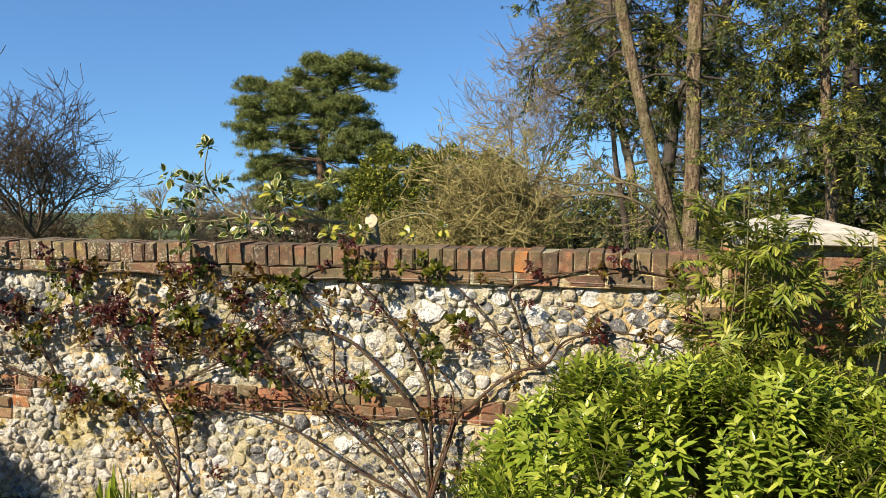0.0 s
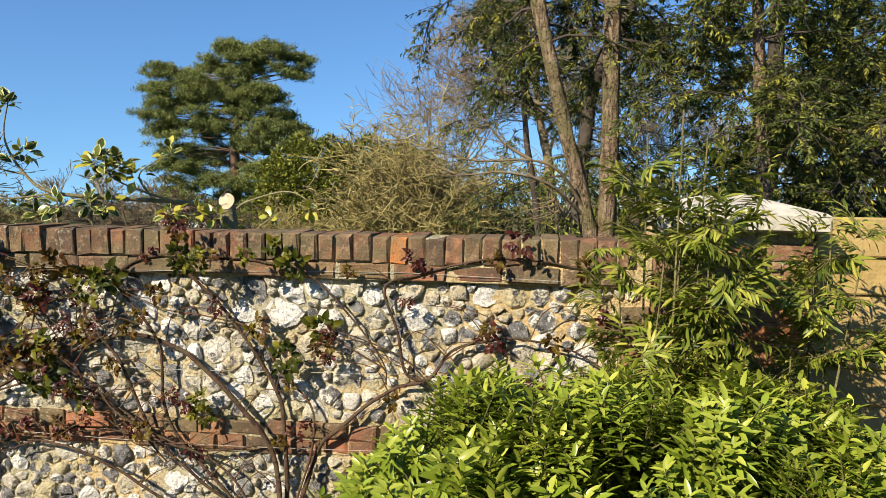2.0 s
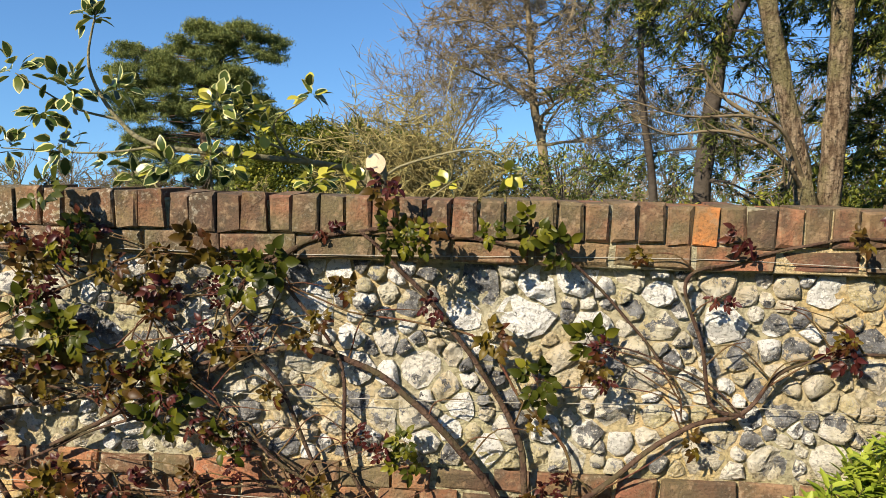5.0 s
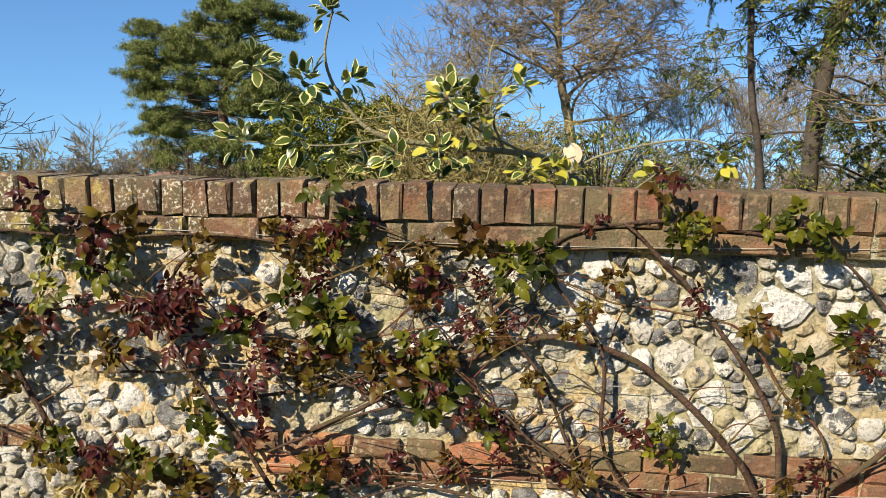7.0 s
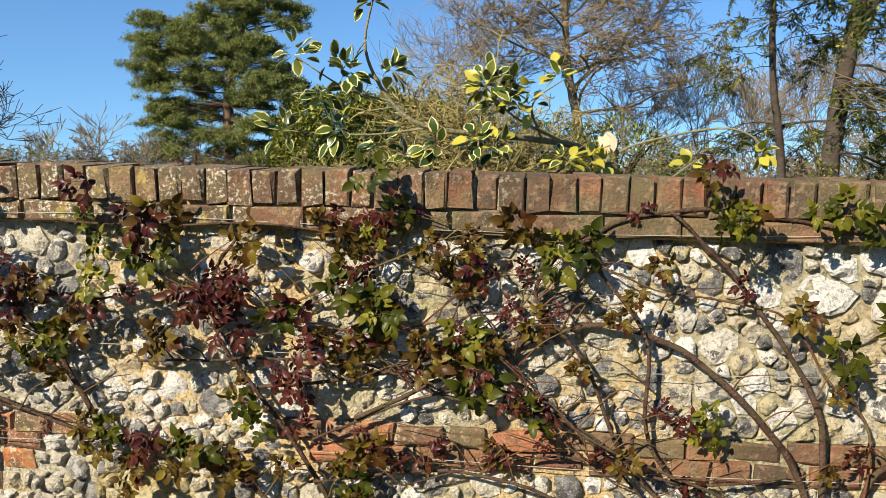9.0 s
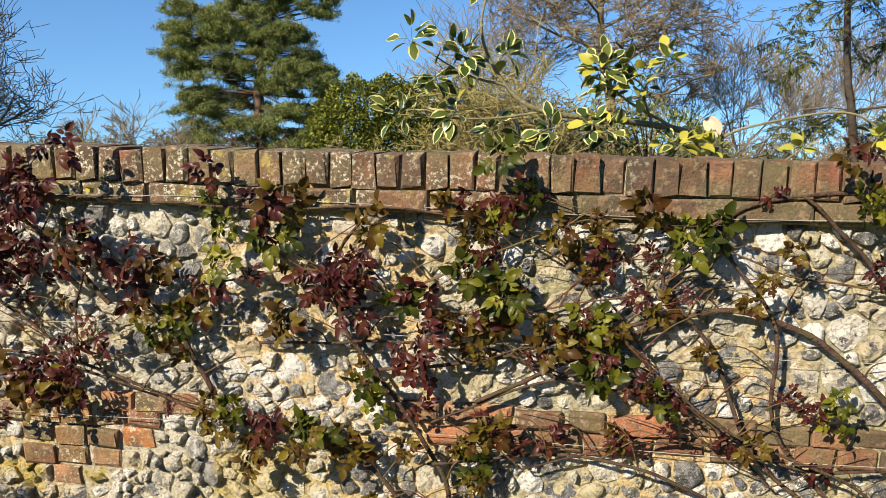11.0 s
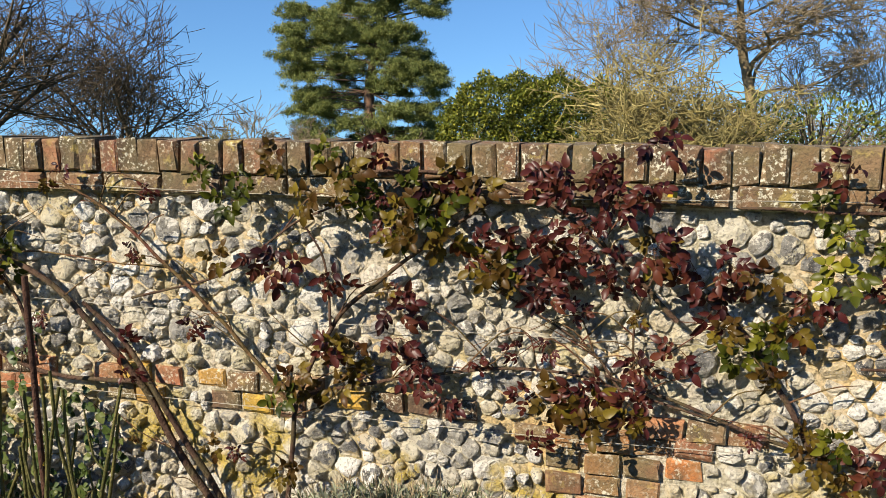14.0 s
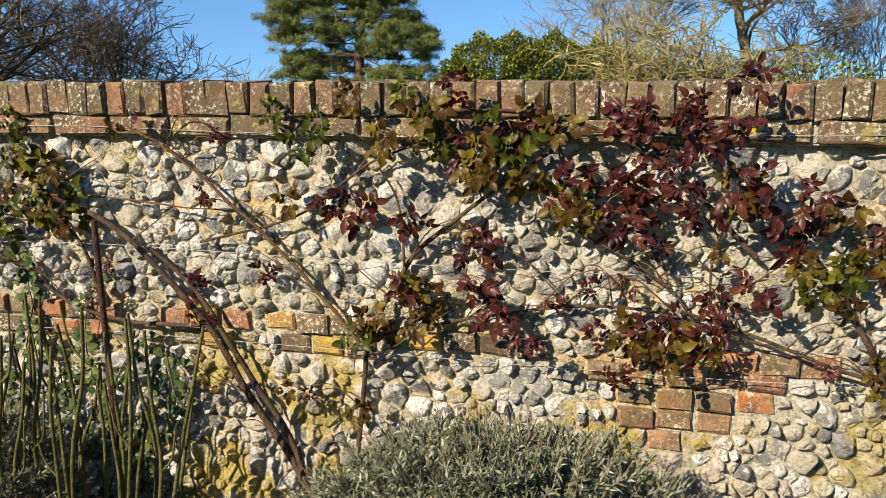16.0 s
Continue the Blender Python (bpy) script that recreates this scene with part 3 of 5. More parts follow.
def build_flints():
    r = random.Random(5)
    seeds = [(x, z, h, w) for x, z, h, w in BIG_EAST + BIG_MORE + BIG_WEST]
    free = lambda x, z, m: all(not (a - m < x < b + m and c - m < z < d + m) for a, b, c, d in TAKEN if c < 1.40)
    cells = {}
    put = lambda s: cells.setdefault((int(s[0] // 0.2), int(s[1] // 0.2)), []).append(s)
    near = lambda x, z: (s for i in (-1, 0, 1) for j in (-1, 0, 1) for s in cells.get((int(x // 0.2) + i, int(z // 0.2) + j), ()))
    for s in seeds:
        put(s)
    for k in range(42000):
        x, z = r.uniform(WEST, EAST - 0.03), r.uniform(0.0, 1.395)
        h = r.choice((0.022, 0.032, 0.042, 0.052, 0.062)) * (0.86 if x < -3 or z < 0.65 else 1.05)
        if all(math.hypot(x - s[0], (z - s[1]) * 1.28) > (h + s[2]) * r.uniform(0.78, 0.92) for s in near(x, z)) and free(x, z, h * 0.62):
            s = (x, z, h, r.random())
            seeds.append(s)
            put(s)
    rest, count = Geo(), 0
    for x, z, h, white in seeds:
        turn = r.uniform(0, 1.5)
        poly = [(x + h * 1.9 * math.cos(a) * r.uniform(0.8, 1.05), z + h * 1.5 * math.sin(a) * r.uniform(0.8, 1.05)) for a in (turn + math.pi / 3.5 * k for k in range(7))]
        for s in near(x, z):
            dx, dz = s[0] - x, s[1] - z
            d = math.hypot(dx, dz)
            if d > 1e-6:
                gap = r.uniform(0.000, 0.004)
                mid = d * h / (h + s[2]) - gap
                poly = clip(poly, dx / d, dz / d, (x * dx + z * dz) / d + mid)
        for a, b, c, dd in TAKEN:
            if c < 1.40 and a - 0.12 < x < b + 0.12 and c - 0.12 < z < dd + 0.12:
                if z > dd:
                    poly = clip(poly, 0, -1, -(dd + 0.004))
                elif z < c:
                    poly = clip(poly, 0, 1, c - 0.004)
                elif x < a:
                    poly = clip(poly, 1, 0, a - 0.004)
                else:
                    poly = clip(poly, -1, 0, -(b + 0.004))
        poly = clip(poly, 0, 1, 1.405)
        if len(poly) < 3:
            continue
        # the dark core shows where the stone was split; pale cortex covers the others
        dark = r.choice((-1.6, -0.7, -0.4, -0.2, 0.0, 0.2, 0.6)) if h < 0.045 or r.random() < 0.4 else (0.45 - 1.2 * white)
        proud = r.uniform(0.006, 0.028) * (1.35 if x < -3.2 else 1.0)
        if -2.05 < x < -0.1 and z > 0.79 and count < 300:
            g = Geo()
            flint(g, poly, r, white, dark, proud)
            under(link_mesh(g.mesh("flint", [M_FLINT]), "flint"), WALL)
            count += 1
        else:
            flint(rest, poly, r, white, dark, proud)
    under(tagged(link_mesh(rest.mesh("flint_rubble", [M_FLINT]), "flint_rubble"), "grey and white flint rubble set in mortar", kind="stuff"), WALL)


build_flints()

# ---- the pier with its cap stone ----
def build_pier():
    pier = empty("brick_pier", (0.82, 3.98, 0), "orange-red brick gate pier with a pale stone cap", "pier", kind="structure")
    g = Geo()
    g.add(*box(0.555, 1.085, 3.748, 4.22, 0, 1.645, 0.003), 0)
    under(link_mesh(g.mesh("mortar", [M_MORTAR]), "mortar"), pier)
    r = random.Random(21)
    wide = brick_meshes(0.212, 0.064, 0.06, M_BRICK_RED, 4, 31) + brick_meshes(0.212, 0.064, 0.06, M_BRICK_ORANGE, 3, 32)
    narrow = brick_meshes(0.1, 0.064, 0.06, M_BRICK_RED, 4, 33) + brick_meshes(0.1, 0.064, 0.06, M_BRICK_ORANGE, 2, 34)
    for k in range(21):
        z = 0.04 + 0.0765 * k
        widths = (0.212, 0.212, 0.1) if k % 2 else (0.1, 0.212, 0.212)
        x = 0.55
        for w in widths:
            lay(r.choice(wide if w > 0.2 else narrow), x + w / 2, 3.735, z, w, 0.07, r, 1.0, pier)
            x += w + 0.0085
        for e in range(2):
            ob = lay(r.choice(wide), 0.543, 3.86 + 0.225 * e, z, 0.2, 0.07, r, 1.0, pier)
            ob.matrix_basis = pose(0.543, 3.86 + 0.225 * e, z, 0, 0, -90)
    cap = Geo()
    x0, x1, y0, y1 = 0.545, 1.125, 3.67, 4.28
    cx, cy = (x0 + x1) / 2, (y0 + y1) / 2
    rings = []
    for inset, z in ((0.02, 1.645), (0.0, 1.652), (0.0, 1.705), (0.012, 1.715), (0.15, 1.75), (0.25, 1.775)):
        ring = []
        for k in range(20):
            side, s = k // 5, (k % 5) / 5
            a = [(x0, y0), (x1, y0), (x1, y1), (x0, y1), (x0, y0)]
            px, py = a[side][0] + (a[side + 1][0] - a[side][0]) * s, a[side][1] + (a[side + 1][1] - a[side][1]) * s
            f = 1 - inset / 0.31
            ring.append((cx + (px - cx) * f + 0.004 * noise.noise((px * 9, py * 9, z * 9)), cy + (py - cy) * f, z + 0.006 * noise.noise((px * 5, py * 5, 2))))
        rings.append(ring)
    faces = [(i * 20 + k, i * 20 + (k + 1) % 20, (i + 1) * 20 + (k + 1) % 20, (i + 1) * 20 + k) for i in range(5) for k in range(20)]
    cap.add([p for q in rings for p in q], faces + [tuple(range(100, 120)), tuple(range(19, -1, -1))], 0)
    under(tagged(link_mesh(cap.mesh("cap_stone", [M_STONE]), "cap_stone"), "weathered pale grey cap stone"), pier)


build_pier()


# ---- the timber fence ----
def build_fence():
    fence = empty("timber_fence", (2.6, 3.95, 0), "new pale timber fence of horizontal boards", "fence", kind="structure")
    r = random.Random(41)
    for k in range(12):
        z = -0.025 + 0.143 * k
        g = Geo()
        n = 14
        verts = []
        for i in range(n + 1):
            x = 1.15 + 3.6 * i / n
            w = 0.002 * noise.noise((x * 2, k * 3.1, 0))
            verts += [(x, 3.872 + w, z), (x, 3.868 + w, z + 0.006), (x, 3.884 + w, z + 0.143), (x, 3.89 + w, z + 0.150), (x, 3.90 + w, z + 0.150), (x, 3.892 + w, z)]
        faces = [(6 * i + a, 6 * i + 6 + a, 6 * i + 6 + (a + 1) % 6, 6 * i + (a + 1) % 6) for i in range(n) for a in range(6)]
        g.add(verts, faces + [(0, 1, 2, 3, 4, 5), tuple(6 * n + a for a in (5, 4, 3, 2, 1, 0))], 0)
        under(link_mesh(g.mesh("board", [M_FENCE]), "board"), fence)
    for x in (1.2, 3.0, 4.7):
        g = Geo()
        g.add(*box(x, x + 0.09, 3.905, 3.995, 0, 1.66, 0.006), 0)
        under(link_mesh(g.mesh("post", [M_FENCE]), "post"), fence)


build_fence()


# ---- climbing roses on the wall ----
def rose_spray(seed, mat, leaves, droop):
    """A rosette of compound leaves, five toothed leaflets each, on thin red stalks."""
    r, g = random.Random(seed), Geo()
    for k in range(leaves):
        a = 2 * math.pi * k / leaves + r.uniform(-0.5, 0.5)
        way = Vector((math.cos(a), r.uniform(-0.9, -0.15), math.sin(a) * 0.8 + r.uniform(-0.1, 0.45) - droop * 0.6)).normalized()
        length = r.uniform(0.055, 0.095)
        tip = way * length - Vector((0, 0, droop * 0.03))
        g.tube([(0, 0, 0), way * length * 0.5, tip], [0.0014, 0.0011, 0.0008], 3, 1, cap=False)
        face = Vector((r.uniform(-0.35, 0.35), -1, r.uniform(-0.1, 0.7)))
        side = way.cross(face).normalized()
        tone = min(max(r.gauss(0.5, 0.3), 0), 1)
        for s, e in ((0.55, 1), (0.55, -1), (0.85, 1), (0.85, -1), (1.0, 0)):
            d = way * (1.0 if e == 0 else 0.45) + side * e * 0.9 - Vector((0, 0, droop * r.uniform(0.3, 1.0)))
            size = r.uniform(0.034, 0.050) * (1.15 if e == 0 else 0.9)
            g.leaf(tip * s, d, face + Vector((r.uniform(-0.4, 0.4), 0, r.uniform(-0.4, 0.4))), size, size * (0.74 if droop < 0.5 else 0.60), 0.45, r.uniform(0.15, 0.7), 0, (min(max(tone + r.uniform(-0.15, 0.15), 0), 1), r.random(), 0))
    return g.mesh("leaf_spray", [mat, M_SHOOT])


SPRAYS = {"red": [rose_spray(100 + k, M_ROSE_RED, 5 + k % 3, 0.75) for k in range(7)], "bronze": [rose_spray(200 + k, M_ROSE_BRONZE, 5 + k % 3, 0.3) for k in range(6)], "green": [rose_spray(300 + k, M_ROSE_GREEN, 5 + k % 3, 0.25) for k in range(6)]}


def cane(plant, pts, r0, r1, seed, thorny=True, mat=None):
    """One cane along a smooth line, tapering, with thorns and knots; points are (x, z) or (x, y, z)."""
    r = random.Random(seed)
    line = smooth_line([(p[0], 3.83, p[1]) if len(p) == 2 else p for p in pts], 7)
    line = [p + Vector((0.006 * noise.noise((p.x * 8, p.z * 8, seed)), 0.022 * noise.noise((p.x * 3, p.z * 3, seed * 1.7)), 0.006 * noise.noise((p.x * 8, p.z * 8, seed + 9)))) for p in line]
    n = len(line)
    radii = [0.74 * (r0 + (r1 - r0) * i / (n - 1)) * (1 + 0.12 * noise.noise((i * 0.9, seed, 0))) for i in range(n)]
    g = Geo()
    g.tube(line, radii, 8, 0, lumpy=0.15)
    if thorny:
        for i in range(1, n - 1, 2):
            p, d = line[i], (line[i + 1] - line[i - 1]).normalized()
            o = d.cross(Vector((r.uniform(-1, 1), r.uniform(-1, 0), r.uniform(-1, 1)))).normalized()
            b = radii[i]
            e = d.cross(o) * 0.002
            base = p + o * b * 0.8
            g.add([base + d * 0.004, base - d * 0.003 + e, base - d * 0.003 - e, base + o * 0.007 - d * 0.003], [(0, 1, 3), (1, 2, 3), (2, 0, 3)], 0)
    under(link_mesh(g.mesh("cane", [mat or M_CANE]), "cane"), plant)
    return line


def leafy(plant, x, z, rx, rz, count, kinds, seed, y=3.815, deep=0.05, big=1.0):
    """Leaf sprays scattered round a place on the wall."""
    r = random.Random(seed)
    for k in range(math.ceil(count * (0.44 if "burgundy" not in plant.get("label", "") else 0.23))):
        px, pz = x + rx * r.gauss(0, 0.8), z + rz * r.gauss(0, 0.8)
        ob = link_mesh(r.choice(SPRAYS[r.choice(kinds)]), "leaf_spray")
        s = r.uniform(0.52, 0.86) * big
        ob.matrix_world = pose(px, y - r.uniform(-0.02, deep), pz, r.uniform(-25, 25), r.uniform(-70, 70), r.uniform(-25, 25)) @ Matrix.Diagonal((s, s, s, 1))
        under(ob, plant)


def shoots(plant, line, count, seed, length=0.3, rise=0.7):
    """Thin side shoots off a cane, with a young red tip each."""
    r = random.Random(seed)
    for k in range(count * 2):
        p = r.choice(line[2:])
        e = r.choice((-1, 1))
        l = length * r.uniform(0.5, 1.7)
        pts = [p, p + Vector((e * l * r.uniform(0.15, 0.5), -0.02, l * rise * r.uniform(0.3, 0.7))), p + Vector((e * l * 0.8, r.uniform(-0.05, 0.01), l * rise * r.uniform(0.3, 1.0)))]
        if pts[-1].z > 1.46:
            continue
        g = Geo()
        g.tube(smooth_line(pts, 4), [0.003 - 0.0018 * i / 8 for i in range(9)], 5, 0)
        shoot = under(link_mesh(g.mesh("shoot", [M_SHOOT]), "shoot"), plant)
        if r.random() < 0.4:
            leafy(shoot, pts[-1].x, pts[-1].z, 0.02, 0.02, 1, ("red", "bronze"), seed * 31 + k, big=0.6)


def build_roses():
    mid = empty("climbing_rose", (-0.90, 3.76, 0), "old climbing rose with bare brown canes fanned over flint wall", "climbing rose", "roses on the wall")
    base = (-0.90, 3.74, -0.03)
    a = cane(mid, [base, (-0.92, 0.35), (-0.93, 0.74), (-0.97, 0.94), (-1.15, 1.21), (-1.35, 1.43), (-1.42, 1.49)], 0.017, 0.006, 1)
    b = cane(mid, [(-0.90, 3.75, 0.3), (-0.80, 0.66), (-0.72, 0.77), (-0.50, 0.95), (-0.33, 1.01), (-0.22, 1.14), (0.01, 1.19), (0.22, 1.16), (0.42, 1.05)], 0.014, 0.004, 2)
    c = cane(mid, [(-0.91, 3.75, 0.25), (-0.97, 0.62), (-1.10, 0.84), (-1.31, 1.04), (-1.51, 1.13), (-1.69, 1.13), (-2.02, 0.99), (-2.35, 0.82)], 0.016, 0.009, 3)
    d = cane(mid, [(-0.33, 1.00), (-0.42, 1.03), (-0.455, 1.20), (-0.51, 1.38), (-0.36, 1.44), (-0.10, 1.505), (0.15, 1.50), (0.40, 1.44)], 0.009, 0.005, 4)
    e = cane(mid, [(-0.90, 3.76, 0.2), (-1.15, 0.45), (-1.44, 0.77), (-1.47, 1.10), (-1.65, 1.34), (-1.68, 1.40)], 0.011, 0.006, 5)
    f = cane(mid, [(-1.68, 1.39), (-1.54, 1.47), (-1.32, 1.50), (-1.08, 1.475), (-0.85, 1.43), (-0.66, 1.26), (-0.52, 1.08), (-0.50, 0.98)], 0.011, 0.003, 6)
    g = cane(mid, [(-1.15, 0.42), (-1.35, 0.56), (-1.52, 0.73), (-1.64, 1.01), (-1.80, 1.22), (-1.74, 1.36), (-1.66, 1.42)], 0.009, 0.008, 7)
    h = cane(mid, [(-0.92, 3.75, 0.3), (-0.80, 0.80), (-0.95, 1.02), (-1.10, 1.20), (-1.45, 1.26), (-1.68, 1.36)], 0.007, 0.003, 8, mat=M_SHOOT)
    i = cane(mid, [(-1.03, 0.70), (-1.3, 0.66), (-1.62, 0.72), (-1.9, 0.70), (-2.2, 0.61)], 0.007, 0.004, 9)
    j = cane(mid, [(-0.33, 1.00), (-0.45, 1.10), (-0.66, 1.18), (-0.82, 1.19)], 0.005, 0.003, 10)
    k = cane(mid, [(-0.90, 3.75, 0.2), (-1.25, 3.77, 0.36), (-1.75, 3.78, 0.62), (-2.05, 0.66), (-2.5, 0.60)], 0.010, 0.006, 11)
    l = cane(mid, [(-0.92, 3.75, 0.2), (-1.05, 3.76, 0.45), (-1.22, 3.77, 0.64), (-1.62, 3.78, 0.80), (-1.78, 0.92), (-2.05, 1.05)], 0.008, 0.004, 12)
    for n, (line, count) in enumerate(((a, 3), (b, 5), (c, 6), (d, 5), (e, 3), (f, 4), (g, 3), (i, 5), (k, 5), (l, 4))):
        shoots(mid, line, count, 400 + n, 0.22)
    leafy(mid, -0.84, 1.16, 0.10, 0.08, 9, ("green", "bronze", "green"), 501)
    leafy(mid, -1.24, 1.50, 0.17, 0.035, 10, ("green", "green", "bronze"), 502, 3.73, big=0.8)
    leafy(mid, -1.35, 1.60, 0.06, 0.05, 4, ("red", "bronze"), 503, 3.74, big=0.75)
    leafy(mid, -1.68, 1.38, 0.05, 0.06, 5, ("green",), 504)
    leafy(mid, -1.02, 1.48, 0.10, 0.03, 4, ("red", "green"), 505)
    leafy(mid, 0.12, 1.13, 0.10, 0.14, 8, ("red", "red", "bronze"), 506)
    leafy(mid, -0.32, 1.50, 0.05, 0.05, 2, ("red",), 507, big=0.7)
    leafy(mid, 0.12, 1.52, 0.16, 0.06, 5, ("red", "bronze"), 508, big=0.8)
    leafy(mid, -1.22, 0.93, 0.12, 0.06, 4, ("green", "red"), 509, big=0.8)
    leafy(mid, -1.50, 1.52, 0.04, 0.02, 2, ("red",), 510, big=0.7)
    leafy(mid, -2.0, 0.72, 0.3, 0.08, 7, ("bronze", "red"), 511, big=0.7)

    west = empty("climbing_rose", (-2.45, 3.77, 0), "climbing rose with green and bronze spring leaves on flint wall", "climbing rose", "roses on the wall")
    a = cane(west, [(-2.38, 3.75, -0.03), (-2.42, 0.40), (-2.47, 0.60), (-2.67, 0.90), (-2.78, 1.06), (-2.80, 1.24), (-2.72, 1.38)], 0.013, 0.006, 21)
    b = cane(west, [(-2.40, 3.75, 0.2), (-2.69, 0.58), (-3.03, 0.69), (-3.20, 0.72), (-3.55, 0.84), (-3.75, 0.90)], 0.012, 0.006, 22)
    c = cane(west, [(-3.16, 0.69), (-3.24, 0.86), (-3.36, 1.05), (-3.52, 1.20)], 0.013, 0.010, 23)
    d = cane(west, [(-2.67, 0.90), (-2.3, 0.96), (-2.0, 1.06), (-1.72, 1.13)], 0.008, 0.008, 24)
    e = cane(west, [(-2.78, 1.06), (-2.5, 1.20), (-2.25, 1.32), (-2.05, 1.40), (-1.80, 1.41)], 0.006, 0.003, 25, mat=M_SHOOT)
    f = cane(west, [(-3.40, 1.42), (-3.0, 1.41), (-2.6, 1.42), (-2.3, 1.37), (-2.05, 1.24), (-1.88, 1.06), (-1.80, 0.9)], 0.006, 0.003, 26)
    g = cane(west, [(-3.3, 1.14), (-2.9, 1.22), (-2.6, 1.14), (-2.3, 1.10), (-1.95, 1.17), (-1.6, 1.22)], 0.005, 0.003, 27, mat=M_SHOOT)
    h = cane(west, [(-3.05, 0.97), (-2.65, 1.0), (-2.3, 0.99), (-2.05, 0.90), (-1.7, 0.84), (-1.45, 0.68)], 0.006, 0.005, 28)
    i = cane(west, [(-2.49, 0.74), (-2.15, 0.90), (-1.90, 0.93), (-1.65, 0.80), (-1.45, 0.60)], 0.006, 0.005, 29)
    for n, (line, count) in enumerate(((a, 5), (b, 6), (c, 3), (d, 4), (e, 6), (f, 8), (g, 8), (h, 6), (i, 4))):
        shoots(west, line, count, 430 + n, 0.2)
    leafy(west, -2.22, 1.22, 0.28, 0.26, 42, ("green", "green", "bronze", "red"), 521)
    leafy(west, -2.10, 1.02, 0.20, 0.14, 14, ("green", "bronze"), 522)
    leafy(west, -2.55, 1.12, 0.22, 0.12, 12, ("green", "bronze", "red"), 523)
    leafy(west, -2.76, 1.16, 0.10, 0.16, 10, ("red",), 524)
    leafy(west, -3.10, 1.25, 0.16, 0.10, 14, ("green", "bronze"), 525)
    leafy(west, -3.36, 1.06, 0.10, 0.12, 9, ("green", "bronze"), 526)
    leafy(west, -3.22, 0.72, 0.18, 0.10, 12, ("green", "bronze", "red"), 527)
    leafy(west, -2.80, 0.80, 0.14, 0.10, 10, ("green", "bronze"), 528)
    leafy(west, -2.95, 1.46, 0.20, 0.05, 6, ("red", "bronze"), 529)
    leafy(west, -2.3, 0.72, 0.25, 0.08, 7, ("red", "bronze"), 530, big=0.7)
    leafy(west, -2.25, 1.42, 0.25, 0.05, 8, ("red", "bronze"), 531, big=0.8)

    red = empty("climbing_rose", (-4.75, 3.77, 0), "climbing rose heavy with glossy burgundy young leaves", "climbing rose", "roses on the wall")
    a = cane(red, [(-4.82, 3.74, -0.03), (-4.79, 0.38), (-4.75, 0.72), (-4.61, 1.01), (-4.45, 1.16), (-4.30, 1.28), (-4.1, 1.42)], 0.014, 0.007, 41)
    b = cane(red, [(-4.62, 1.00), (-4.64, 1.20), (-4.70, 1.32)], 0.007, 0.004, 42)
    c = cane(red, [(-4.76, 0.70), (-5.00, 0.98), (-5.19, 1.16), (-5.40, 1.33), (-5.60, 1.45)], 0.010, 0.006, 43, mat=M_SHOOT)
    d = cane(red, [(-4.73, 0.75), (-4.3, 0.86), (-3.95, 0.90), (-3.71, 0.86), (-3.45, 0.80)], 0.008, 0.005, 44)
    e = cane(red, [(-3.71, 0.86), (-3.80, 0.98), (-4.00, 1.10), (-4.15, 1.18)], 0.006, 0.004, 45)
    f = cane(red, [(-3.66, 0.87), (-3.67, 1.06), (-3.62, 1.22)], 0.006, 0.004, 46)
    g = cane(red, [(-3.55, 1.08), (-3.75, 1.28), (-3.95, 1.42), (-4.25, 1.50), (-4.6, 1.49)], 0.011, 0.006, 47)
    h = cane(red, [(-5.35, 1.05), (-5.0, 1.15), (-4.7, 1.35), (-4.4, 1.42), (-4.0, 1.44), (-3.5, 1.42)], 0.006, 0.004, 48)
    for n, (line, count) in enumerate(((a, 5), (c, 5), (d, 6), (e, 3), (f, 2), (g, 4), (h, 5))):
        shoots(red, line, count, 460 + n, 0.2)
    leafy(red, -3.80, 1.46, 0.14, 0.08, 36, ("red",), 541, 3.73, 0.08, 0.9)
    leafy(red, -3.75, 1.28, 0.22, 0.14, 34, ("red", "red", "bronze"), 542, deep=0.08)
    leafy(red, -4.10, 1.44, 0.30, 0.12, 36, ("red", "bronze", "red"), 543, deep=0.08)
    leafy(red, -4.55, 1.48, 0.30, 0.10, 52, ("bronze", "red", "bronze", "green"), 544, deep=0.08)
    leafy(red, -4.30, 1.34, 0.22, 0.08, 18, ("green", "green", "bronze"), 545)
    leafy(red, -4.10, 1.15, 0.22, 0.14, 30, ("red", "bronze"), 546, deep=0.08)
    leafy(red, -4.00, 0.92, 0.28, 0.14, 34, ("red", "red", "bronze"), 547, deep=0.08)
    leafy(red, -4.32, 0.88, 0.24, 0.12, 22, ("green", "bronze", "red"), 548)
    leafy(red, -3.50, 1.22, 0.14, 0.16, 14, ("red",), 549)
    leafy(red, -4.75, 0.86, 0.14, 0.10, 14, ("green", "bronze"), 550)
    leafy(red, -4.70, 1.22, 0.25, 0.14, 16, ("bronze", "red"), 551)
    leafy(red, -3.72, 0.80, 0.16, 0.10, 16, ("red", "bronze"), 552)
    leafy(red, -4.85, 0.55, 0.2, 0.12, 5, ("red", "bronze"), 553, big=0.7)

    far = empty("climbing_rose", (-5.0, 3.76, 0), "thick twin-stemmed climbing rose leaning along flint wall", "climbing rose", "roses on the wall")
    a = cane(far, [(-4.95, 3.72, -0.05), (-5.01, 0.19), (-5.20, 0.50), (-5.38, 0.79), (-5.66, 1.08), (-5.99, 1.21), (-6.3, 1.26)], 0.022, 0.010, 61)
    b = cane(far, [(-4.93, 3.75, -0.05), (-5.03, 0.30), (-5.24, 0.66), (-5.37, 0.86), (-5.55, 1.02)], 0.017, 0.010, 62)
